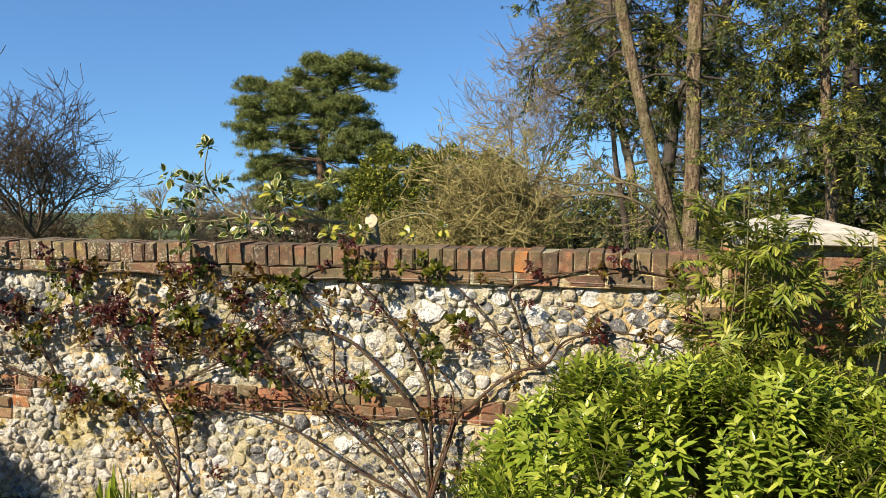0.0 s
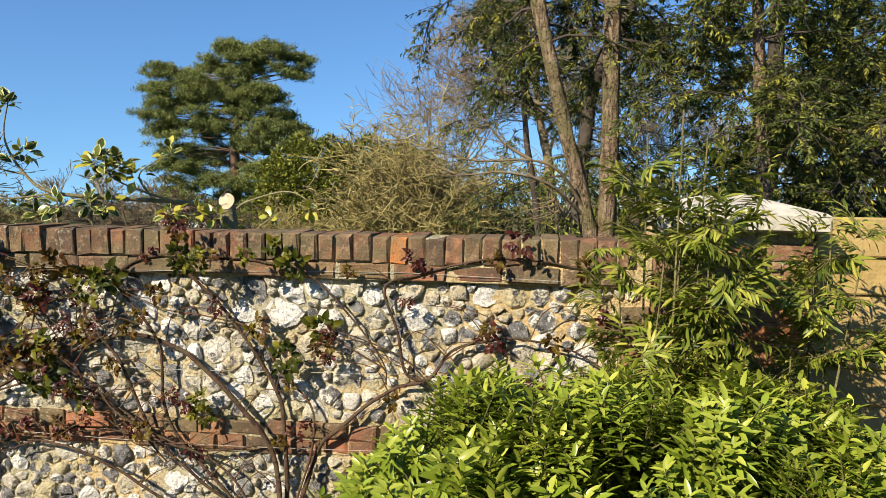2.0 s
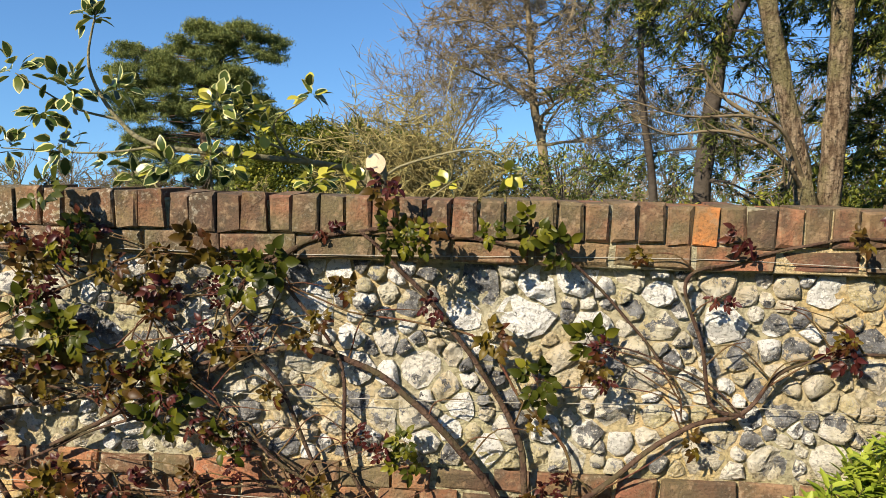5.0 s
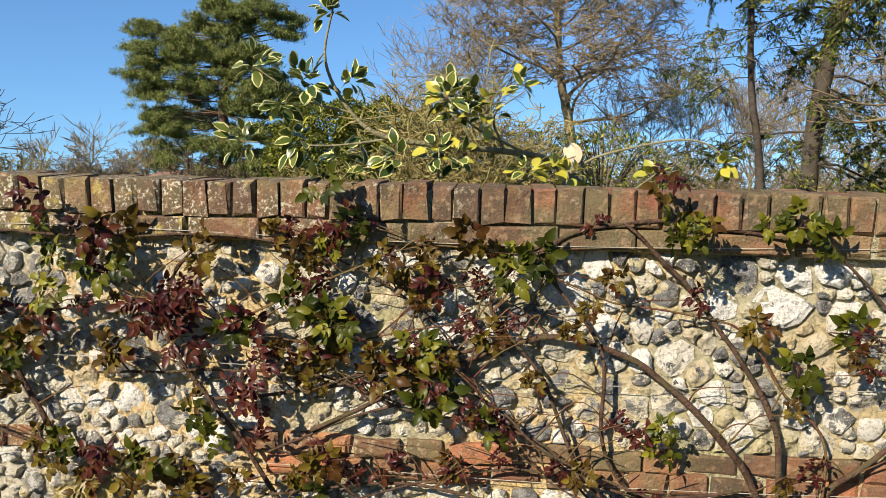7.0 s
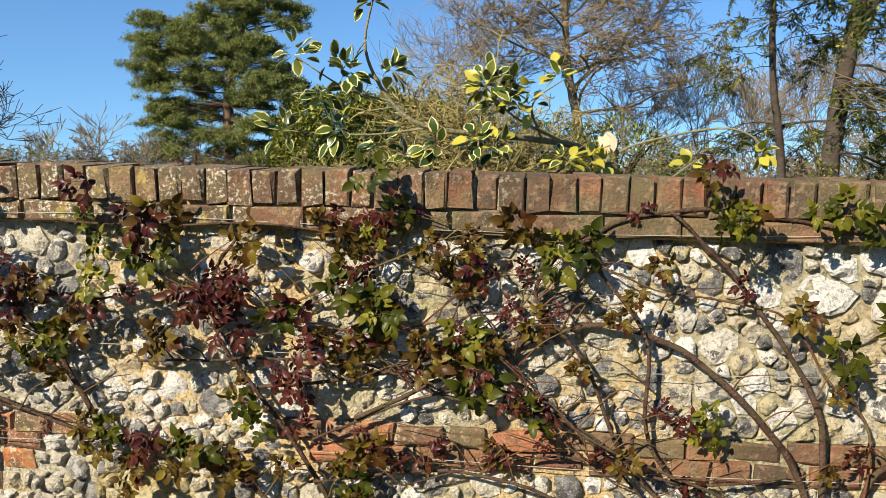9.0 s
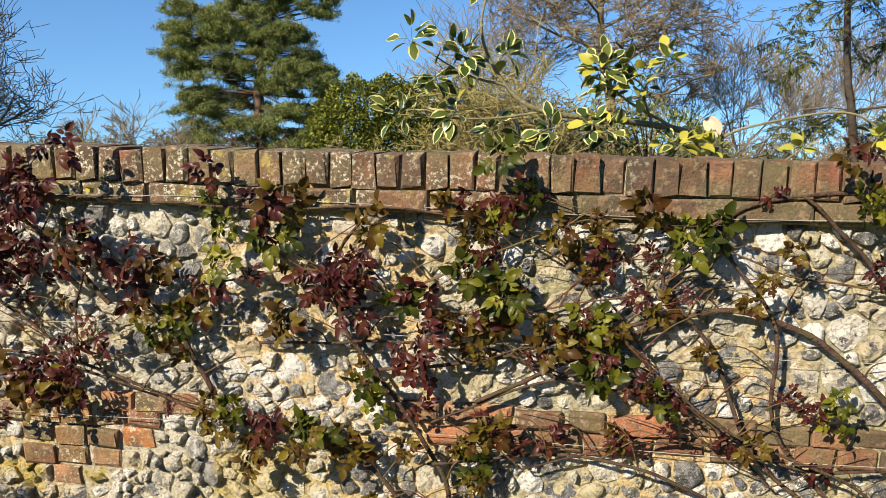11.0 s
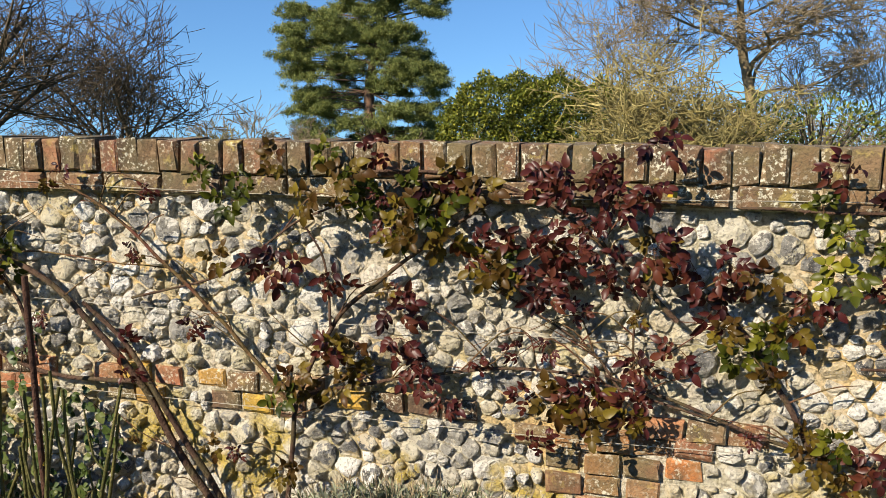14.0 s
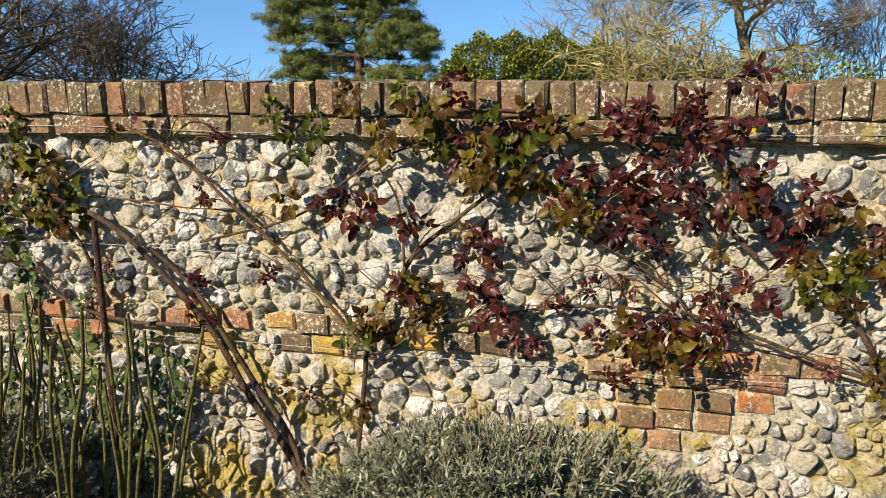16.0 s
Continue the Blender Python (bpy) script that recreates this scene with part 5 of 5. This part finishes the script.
def bare_tree(name, label, base, height, trunk, seed, mat, forks=5, top=4, spread=0.75, kids=(6, 5, 4, 4), low=0.1, thin=0.004, group="", crook=0.16, up=0.15, bole=0.9):
    """A leafless tree: a short bole with limbs that fan out into fine twigs."""
    r = random.Random(seed)
    tree = empty(name, (base[0], base[1], ground_height(base[0], base[1])), label, "tree", group)
    g, tips = Geo(), []
    b = Vector(base)
    fork = b + Vector((0, 0, height * low))
    g.tube([b + Vector((0, 0, ground_height(b.x, b.y) - 0.1)), b + Vector((0, 0, height * low * 0.5)), fork], [trunk * 1.25, trunk, trunk * bole], 9, 0, lumpy=0.15)
    under(link_mesh(g.mesh("trunk", [mat]), "trunk"), tree)
    for k in range(forks):
        g = Geo()
        a = 2 * math.pi * k / forks + r.uniform(-0.4, 0.4)
        d = Vector((math.cos(a) * spread, math.sin(a) * spread, 1.0 if k else 1.6))
        branch(g, r, fork, d, height * r.uniform(0.40, 0.52) * (1.0 if k else 1.15), trunk * (0.42 if k else 0.55), 1, top, tips, 0.0, spread, kids, up=up, thin=thin, crook=crook)
        under(link_mesh(g.mesh("limb", [mat]), "limb"), tree)
    return tree


def tufts(points, r, per, spread, length, width, bias=(0, 0, 0.4)):
    """Arrays of blades in small bunches round the given points."""
    pts = np.repeat(np.asarray(points, float), per, 0)
    n = len(pts)
    way = r.normal(size=(n, 3)) + np.array(bias)
    way /= np.linalg.norm(way, axis=1, keepdims=True)
    return pts + r.normal(size=(n, 3)) * spread, way, length * (0.6 + 0.8 * r.rand(n)), width * (0.7 + 0.6 * r.rand(n))


def build_pine():
    base = (-19.6, 50.0, 0.0)
    tree = empty("pine_tree", base, "tall spreading Scots pine with layered dark needles", "tree")
    r, rr = random.Random(111), np.random.RandomState(111)
    g = Geo()
    trunk = smooth_line([(-19.6, 50, -2.1), (-19.9, 50, 3.5), (-19.2, 50, 7.0), (-18.8, 50, 10.0)], 6)
    g.tube(trunk, [0.42 - 0.016 * i for i in range(19)], 10, 0, lumpy=0.2)
    under(link_mesh(g.mesh("trunk", [M_PINE_BARK]), "trunk"), tree)
    points = []
    # the crown's west and east edge at several heights; it overhangs to the east near the top
    edges = ((-1.5, -24.4, -15.4), (3.0, -25.2, -14.8), (4.6, -25.0, -14.6), (5.6, -25.7, -16.0), (7.2, -25.9, -16.0), (8.6, -25.9, -15.0), (9.15, -25.4, -14.8), (9.3, -21.8, -14.8), (10.0, -21.0, -15.2), (10.9, -19.6, -16.6))
    for k in range(190):
        z = -1.2 + 11.6 * r.random()
        west, east = np.interp(z, [e[0] for e in edges], [e[1] for e in edges]), np.interp(z, [e[0] for e in edges], [e[2] for e in edges])
        size = r.uniform(0.6, 1.1) * (1.0 if z < 9 else 0.8)
        x = r.uniform(west + 1.1 * size, east - 1.1 * size) if k % 4 else r.choice((west + 1.0 * size, east - 1.0 * size))
        end = Vector((x, 50 + r.uniform(-2.4, 2.4) * (1 - 0.05 * z), z))
        start = min(max(z - abs(x + 19.6) * 0.3, -1.4), 9.4)
        t = trunk[min(int((start + 2.1) / 12.1 * 18), 18)]
        limb = Geo()
        limb.tube(smooth_line([t, t.lerp(end, 0.5) + Vector((r.uniform(-0.3, 0.3), 0, r.uniform(-0.3, 0.2))), end - Vector((0, 0, 0.1))], 4), [0.055 - 0.005 * i for i in range(9)], 5, 0)
        under(link_mesh(limb.mesh("limb", [M_PINE_BARK]), "limb"), tree)
        # a clump is a flat cushion of small puffs with gaps between them
        for e in range(15):
            puff = np.array([r.gauss(0, 0.60), r.gauss(0, 0.6), r.gauss(0, 0.17)]) * size
            puff[2] -= 0.10 * (puff[0] ** 2 + puff[1] ** 2)
            points.append(rr.normal(size=(20, 3)) * np.array([0.17, 0.17, 0.09]) + puff + np.array(end))
    pts = np.concatenate(points)
    b, w, l, wd = tufts(pts, rr, 9, 0.06, 0.17, 0.035, (0, 0, 0.7))
    tone = np.clip(0.5 + 0.25 * rr.normal(size=len(b)) , 0, 1)
    under(tagged(link_mesh(blades("needles", b, w, l, wd, [M_PINE], tone), "needles"), kind="stuff"), tree)


build_pine()


def leafy_dome(name, label, parts, mat, seed, length, width, density, twig_mat=None, category="shrub"):
    """An evergreen mass: several overlapping rounded crowns of small leaves over a frame of twigs."""
    r = np.random.RandomState(seed)
    x0, y0 = parts[0][0], parts[0][1]
    plant = empty(name, (x0, y0, ground_height(x0, y0)), label, category)
    pts, outs = [], []
    for x, y, z, w, h in parts:
        n = int(density * w * h)
        d = r.normal(size=(n, 3))
        d /= np.linalg.norm(d, axis=1, keepdims=True)
        d[:, 1] = -np.abs(d[:, 1]) * np.where(r.rand(n) < 0.75, 1, -1)
        rad = 0.80 + 0.2 * r.rand(n) + 0.10 * np.sin(d[:, 0] * 11 + x) * np.cos(d[:, 2] * 13)
        p = d * rad[:, None] * np.array([w, w * 0.8, h]) + np.array([x, y, z])
        keep = p[:, 2] > ground_height(x, y)
        pts.append(p[keep])
        outs.append(d[keep])
    pts, outs = np.concatenate(pts), np.concatenate(outs)
    way = outs + r.normal(size=outs.shape) * 0.8
    n = len(pts)
    me = blades("leaves", pts, way, length * (0.6 + 0.8 * r.rand(n)), width * (0.7 + 0.6 * r.rand(n)), [mat], np.clip(0.45 + 0.3 * r.normal(size=n), 0, 1))
    under(tagged(link_mesh(me, "leaves"), kind="stuff"), plant)
    g, rr = Geo(), random.Random(seed)
    for x, y, z, w, h in parts:
        for k in range(24):
            a, e = rr.uniform(0, 2 * math.pi), rr.uniform(0.1, 1.4)
            tip = Vector((x + w * 0.9 * math.cos(a) * math.cos(e), y + w * 0.7 * math.sin(a) * math.cos(e), z + h * 0.9 * math.sin(e)))
            g.tube(smooth_line([(x, y, ground_height(x, y)), (x * 0.6 + tip.x * 0.4, y * 0.6 + tip.y * 0.4, tip.z * 0.5), tip], 3), [0.05 * w / 2 * (1 - 0.13 * i) for i in range(7)], 4, 0)
    under(tagged(link_mesh(g.mesh("branchwork", [twig_mat or M_DARK_BARK]), "branchwork"), kind="stuff"), plant)
    return plant


leafy_dome("evergreen_bush", "rounded evergreen bush with yellow-green glossy leaves", [(-7.6, 27.0, 1.3, 2.0, 1.9), (-6.0, 27.3, 1.4, 1.7, 1.8), (-8.7, 27.2, 0.9, 1.2, 1.5), (-4.4, 27.6, 1.2, 1.6, 1.8)], M_HEDGE, 121, 0.12, 0.065, 5200)


def twig_shrub(name, label, x, y, w, h, count, mat, seed, thin=0.006):
    """A dome of fine leafless twigs from many stems."""
    r = random.Random(seed)
    plant = empty(name, (x, y, ground_height(x, y)), label, "shrub")
    tips = []
    for k in range(count):
        g = Geo()
        a, e = r.uniform(0, 2 * math.pi), r.random() ** 0.6 * 1.3
        d = Vector((math.sin(e) * math.cos(a) * w / h, math.sin(e) * math.sin(a) * 0.7 * w / h, math.cos(e) + 0.15))
        bx, by = x + r.gauss(0, w * 0.16), y + r.gauss(0, w * 0.1)
        reach = h * r.uniform(0.45, 0.86)
        branch(g, r, Vector((bx, by, ground_height(bx, by))), d, reach * min(1.6, d.length), 0.022, 2, 4, tips, 0.0, 1.1, (0, 0, 11, 8), 0.5, 0.12, thin, (0.16, 0.36), 0.3)
        under(link_mesh(g.mesh("stem", [mat]), "stem"), plant)


twig_shrub("bare_shrub", "dense dome of lichened olive-brown bare twigs", -2.8, 18.6, 3.0, 4.1, 190, M_TWIG_OLIVE, 131, 0.010)
twig_shrub("bare_shrub", "low thicket of brown bare twigs", -12.2, 22.0, 2.6, 1.9, 24, M_TWIG, 133)
twig_shrub("bare_shrub", "low thicket of brown bare twigs", -22.0, 24.0, 4.5, 2.4, 40, M_TWIG_DARK, 134)
leafy_dome("evergreen_bush", "dark evergreen bush behind bare twigs", [(0.6, 20.5, 0.9, 1.8, 1.35), (-1.0, 20.8, 1.0, 1.4, 1.3)], M_YEW, 122, 0.12, 0.05, 1500)

bare_tree("bare_tree", "leafless tree with fine upswept brown twigs", (-16.4, 19.0, 0), 5.9, 0.11, 141, M_TWIG_DARK, 11, 4, 0.92, (6, 7, 6, 4), 0.05, 0.009, crook=0.24, up=0.22)
bare_tree("bare_tree", "dark leafless tree with crooked thick limbs", (-14.4, 12.0, 0), 4.9, 0.14, 142, M_TWIG_DARK, 9, 4, 0.95, (7, 7, 6, 5), 0.2, 0.007)


def leader_tree(name, label, line, r0, r1, limbs, low, reach, seed, mat, thin):
    """A leafless tree whose trunk runs on to the top, with limbs all the way up that end in dense crooked twigs."""
    r = random.Random(seed)
    tree = empty(name, line[0], label, "tree")
    pts = smooth_line(line, 6)
    n = len(pts)
    g, tips = Geo(), []
    g.tube(pts, [r0 + (r1 - r0) * i / (n - 1) for i in range(n)], 9, 0, lumpy=0.2)
    under(link_mesh(g.mesh("trunk", [mat]), "trunk"), tree)
    for k in range(limbs):
        z = low + (pts[-1].z - low) * (k + r.random()) / limbs
        i = min(range(n), key=lambda q: abs(pts[q].z - z))
        a = k * 2.4 + r.uniform(-0.4, 0.4)
        g = Geo()
        length = reach * (1.0 - 0.62 * k / limbs) * r.uniform(0.75, 1.1)
        branch(g, r, pts[i], Vector((math.cos(a), math.sin(a), r.uniform(0.35, 1.0))), length, (r0 + (r1 - r0) * i / n) * r.uniform(0.3, 0.5), 1, 5, tips, 0.1, 0.95, (6, 7, 6, 4, 4), 0.4, 0.10, thin, (0.34, 0.62), 0.26)
        under(link_mesh(g.mesh("limb", [mat]), "limb"), tree)
    return tree


leader_tree("bare_tree", "large leafless tree with pale brown spreading twigs", [(0.9, 30.0, -1.1), (0.72, 30.0, 0.9), (0.5, 30.0, 2.6), (0.1, 30.0, 4.4), (-0.1, 30.0, 6.8), (-0.4, 30.0, 9.8), (-0.3, 30.0, 11.5)], 0.24, 0.05, 26, 2.2, 5.0, 143, M_TWIG, 0.013)
bare_tree("bare_tree", "leafless tree with a haze of pale twigs", (-3.8, 33.0, 0), 8.5, 0.12, 144, M_TWIG_PALE, 7, 4, 0.7, (6, 6, 6, 5), 0.12, 0.010)
for n, (x, y, h) in enumerate(((4.2, 36, 5.2), (6.4, 35, 6.6), (8.6, 35, 5.8), (11.5, 36, 7.5), (14.5, 34, 8.0))):
    bare_tree("young_tree", "slender leafless young tree with pale twigs", (x, y, 0), h, 0.07, 150 + n, M_TWIG_PALE, 7, 4, 0.5, (6, 5, 5, 4), 0.08, 0.011, "young bare trees")
for n, (x, y, h) in enumerate(((-23.3, 40, 3.4), (-20.8, 41, 2.0), (-26, 40, 2.4))):
    bare_tree("young_tree", "slender leafless young tree with pale twigs", (x, y, 0), h, 0.06, 160 + n, M_TWIG_PALE, 6, 3, 0.55, (6, 5, 4), 0.08, 0.014, "young bare trees")
twig_shrub("bare_shrub", "distant thicket of bare brown scrub", -40, 70, 26, 4.6, 60, M_TWIG, 171, 0.03)
twig_shrub("bare_shrub", "distant thicket of bare brown scrub", 10, 60, 24, 5.0, 60, M_TWIG, 172, 0.03)


def conifer(name, label, line, r0, r1, sprays, seed, bark, leaf_mat, low, reach, droop, per=26, lean=(0, 0), size=0.034, wide=0.0095, bare=0.12):
    """A slim trunk with drooping side limbs set with flat needle sprays."""
    r, rr = random.Random(seed), np.random.RandomState(seed)
    base = line[0]
    tree = empty(name, base, label, "tree")
    pts = smooth_line(line, 7)
    n = len(pts)
    g = Geo()
    g.tube(pts, [(r0 + (r1 - r0) * i / (n - 1)) * (1 + 0.08 * noise.noise((i * 0.8, seed, 1))) for i in range(n)], 11, 0, lumpy=0.22)
    under(link_mesh(g.mesh("trunk", [bark]), "trunk"), tree)
    limbs, twigs = Geo(), []
    top = pts[-1].z
    for k in range(sprays):
        z = low + (top - low) * r.random()
        i = min(range(n), key=lambda q: abs(pts[q].z - z))
        a = r.uniform(0, 2 * math.pi)
        l = reach * r.uniform(0.5, 1.1) * (1 - 0.45 * (z - low) / max(top - low, 0.1))
        d = Vector((math.cos(a) + lean[0], math.sin(a) + lean[1], r.uniform(0.0, 0.6)))
        p = pts[i].copy()
        way = d.normalized()
        path = [p.copy()]
        for s in range(6):
            way = (way + Vector((r.gauss(0, 0.18), r.gauss(0, 0.18), -droop * 0.22 + r.gauss(0, 0.1)))).normalized()
            p = p + way * l / 6
            path.append(p.copy())
            if s >= 6 * bare:
                for e in range(5):
                    q = p + (Vector((r.gauss(0, 0.10), r.gauss(0, 0.10), r.gauss(-0.05 * droop, 0.06))) + way * 0.06) * (reach / 1.1)
                    limbs.tube([p, p.lerp(q, 0.5) + Vector((0, 0, 0.01)), q], [0.003, 0.0022, 0.0015], 3, 0, cap=False)
                    twigs.append((*p, *q))
        limb = Geo() if base[1] < 8 else limbs
        limb.tube(path, [max(0.003, r1 * 0.24 * (1 - 0.14 * s)) for s in range(7)], 5, 0, cap=False)
        if limb is not limbs:
            under(link_mesh(limb.mesh("limb", [M_DARK_BARK]), "limb"), tree)
    under(tagged(link_mesh(limbs.mesh("branchwork", [M_DARK_BARK]), "branchwork"), kind="stuff"), tree)
    if leaf_mat and twigs:
        ends = np.repeat(np.array(twigs), per, 0)
        m = len(ends)
        run = ends[:, 3:] - ends[:, :3]
        along = run / (np.linalg.norm(run, axis=1, keepdims=True) + 1e-9)
        across = np.cross(along, rr.normal(size=(m, 3)) * 0.5 + np.array([0, 0, 1.0])) * np.where(rr.rand(m) < 0.5, 1, -1)[:, None]
        b = ends[:, :3] + run * (0.15 + 0.95 * rr.rand(m))[:, None] + rr.normal(size=(m, 3)) * 0.006
        tone = np.clip(np.repeat(0.40 + 0.26 * rr.normal(size=len(twigs)), per) + 0.12 * rr.normal(size=m), 0, 1)
        me = blades("needles", b, across + along * 0.8 + rr.normal(size=(m, 3)) * 0.2, size * (0.6 + 0.8 * rr.rand(m)), wide * (0.7 + 0.6 * rr.rand(m)), [leaf_mat], tone)
        under(tagged(link_mesh(me, "needles"), kind="stuff"), tree)
    return tree


conifer("conifer_tree", "leaning slim tree trunk with flaking pale bark", [(0.62, 5.35, -0.1), (0.50, 5.35, 1.0), (0.37, 5.35, 1.64), (0.17, 5.35, 2.40), (0.0, 5.4, 3.2), (-0.2, 5.5, 4.6)], 0.052, 0.036, 26, 201, M_TRUNK, M_YEW, 2.5, 0.9, 0.9, 24, (-0.2, 0.9))
conifer("conifer_tree", "upright tree trunk with peeling reddish-brown bark", [(0.50, 5.38, -0.1), (0.49, 5.37, 1.2), (0.50, 5.36, 2.0), (0.49, 5.36, 2.8), (0.52, 5.4, 4.6)], 0.058, 0.045, 30, 202, M_TRUNK, M_YEW, 2.5, 1.0, 0.9, 26, (0.5, 0.9))
conifer("conifer_tree", "thin dark tree with sparse drooping needle sprays", [(0.25, 7.4, -0.2), (0.10, 7.4, 1.5), (0.0, 7.4, 2.1), (-0.05, 7.4, 2.7), (-0.1, 7.4, 4.2)], 0.035, 0.016, 40, 203, M_DARK_BARK, M_YEW, 1.7, 0.95, 0.7, 22, (-0.15, 0), bare=0.3)
conifer("conifer_tree", "dark slanting trunk with sparse needle sprays", [(0.40, 7.4, -0.2), (0.44, 7.4, 1.49), (0.48, 7.4, 2.18), (0.56, 7.4, 2.7), (0.80, 7.4, 3.2), (1.2, 7.4, 4.2)], 0.070, 0.045, 36, 204, M_DARK_BARK, M_YEW, 1.6, 1.1, 0.8, 26, (0.6, 0))
conifer("conifer_tree", "yew-like tree with dense dark green sprays", [(1.32, 5.2, -0.1), (1.32, 5.2, 1.7), (1.28, 5.25, 2.4), (1.15, 5.3, 4.2)], 0.038, 0.028, 64, 205, M_TRUNK, M_YEW, 1.95, 1.0, 0.9, 28, (0.1, -0.2))
conifer("conifer_tree", "dark conifer with a crooked leaning trunk", [(1.75, 5.6, -0.1), (1.85, 5.6, 1.6), (2.1, 5.6, 2.1), (2.5, 5.7, 3.2), (2.7, 5.7, 4.2)], 0.08, 0.04, 64, 206, M_DARK_BARK, M_YEW, 1.6, 1.1, 0.9, 34)
for n, (x, y, h) in enumerate(((2.1, 8.0, 5.6), (2.9, 8.6, 6.0), (3.5, 7.6, 6.0), (4.6, 9.2, 7.0), (5.4, 8.4, 7.0), (6.4, 10.0, 7.5))):
    conifer("conifer_tree", "tall dark conifer with dense drooping sprays", [(x, y, -0.4), (x + 0.05, y, h * 0.5), (x, y, h)], 0.10, 0.04, 80, 210 + n, M_DARK_BARK, M_YEW, 0.8, 1.15, 0.8, 26, size=0.055, wide=0.015)
leafy_dome("evergreen_bush", "brownish evergreen bush at the foot of the trunks", [(0.75, 6.2, 0.9, 0.55, 0.85), (1.5, 6.6, 0.9, 0.7, 0.95)], M_HEDGE, 123, 0.05, 0.016, 9000)


# ---- the added light screen behind the camera ----
def build_behind():
    # unseen hedge, added to block the low southern sky and deepen the shadows
    leafy_dome("sky_screen_hedge", "unseen tall dark green hedge added to screen low sky light", [(-24 + 2.6 * k, -8.5 + 0.5 * math.sin(k * 1.9), 2.0, 1.9, 2.9 + 0.4 * math.sin(k * 2.7)) for k in range(17)], M_YEW, 191, 0.22, 0.12, 900, category="hedge")


build_behind()


# ---- scrub along the far side of the field ----
for n in range(9):
    twig_shrub("field_hedge", "far field hedge of bare brown twigs", -33 + 3.3 * n, 23.5, 2.8, 2.3 + 0.2 * (n % 2), 44, (M_TWIG, M_TWIG_DARK, M_TWIG_OLIVE)[n % 3], 300 + n, 0.010)
for n in range(7):
    twig_shrub("field_hedge", "far field hedge of bare brown twigs", -8 + 5.5 * n, 44, 4.2, 2.9, 26, (M_TWIG, M_TWIG_DARK, M_TWIG_OLIVE)[n % 3], 320 + n, 0.016)


def build_dead_limbs():
    """Grey dead limbs that reach out from the foot of the leaning trunk."""
    r = random.Random(77)
    for n, pts in enumerate(([(0.36, 5.33, 1.66), (0.22, 5.2, 1.86), (0.05, 5.12, 1.93), (-0.25, 5.05, 1.92), (-0.5, 5.0, 1.98)], [(0.36, 5.33, 1.62), (0.15, 5.15, 1.80), (-0.1, 5.05, 1.86), (-0.32, 5.0, 1.84), (-0.45, 4.95, 1.88)], [(0.05, 5.12, 1.93), (-0.1, 5.1, 2.02), (-0.2, 5.05, 2.14)], [(0.30, 5.3, 1.72), (0.24, 5.2, 1.62), (0.18, 5.1, 1.75)])):
        limb = empty("dead_branch", pts[0], "grey dead branch stub on the leaning trunk", "branch", "dead branches")
        g = Geo()
        line = smooth_line(pts, 5)
        g.tube(line, [0.011 - 0.008 * i / (len(line) - 1) for i in range(len(line))], 7, 0, lumpy=0.3)
        for k in range(24):
            p = r.choice(line[4:])
            q = p + Vector((r.uniform(-0.28, 0.05), r.uniform(-0.1, 0.1), r.uniform(-0.08, 0.16)))
            g.tube(smooth_line([p, p.lerp(q, 0.5) + Vector((0, 0, r.uniform(-0.03, 0.03))), q], 3), [0.0032 - 0.0004 * i for i in range(7)], 4, 0)
        under(link_mesh(g.mesh("wood", [M_TWIG]), "wood"), limb)


build_dead_limbs()


# ---- far house roof beyond the field ----
def build_house():
    house = empty("house", (-27.4, 60.0, -2.5), "distant low house with brown tiled roof", "house")
    g = Geo()
    g.add(*box(-30.5, -24.3, 60, 66, -2.8, -1.5, 0.02), 0)
    under(link_mesh(g.mesh("wall", [M_RENDER]), "wall"), house)
    g = Geo()
    g.add([(-30.8, 59.6, -1.52), (-24.0, 59.6, -1.52), (-24.0, 66.4, -1.52), (-30.8, 66.4, -1.52), (-30.0, 63, -0.7), (-24.8, 63, -0.7)], [(0, 1, 5, 4), (2, 3, 4, 5), (1, 2, 5), (3, 0, 4)], 0)
    under(link_mesh(g.mesh("roof", [M_ROOF]), "roof"), house)


build_house()


for n, (x, y, h) in enumerate(((2.6, 27, 3.6), (5.2, 28, 4.0), (8.0, 27, 4.2), (11.0, 28, 4.4), (0.6, 33, 4.0))):
    twig_shrub("bare_shrub", "tall pale thicket of bare hazel twigs", x, y, 1.7, h, 46, (M_TWIG_PALE, M_TWIG)[n % 2], 340 + n, 0.010)
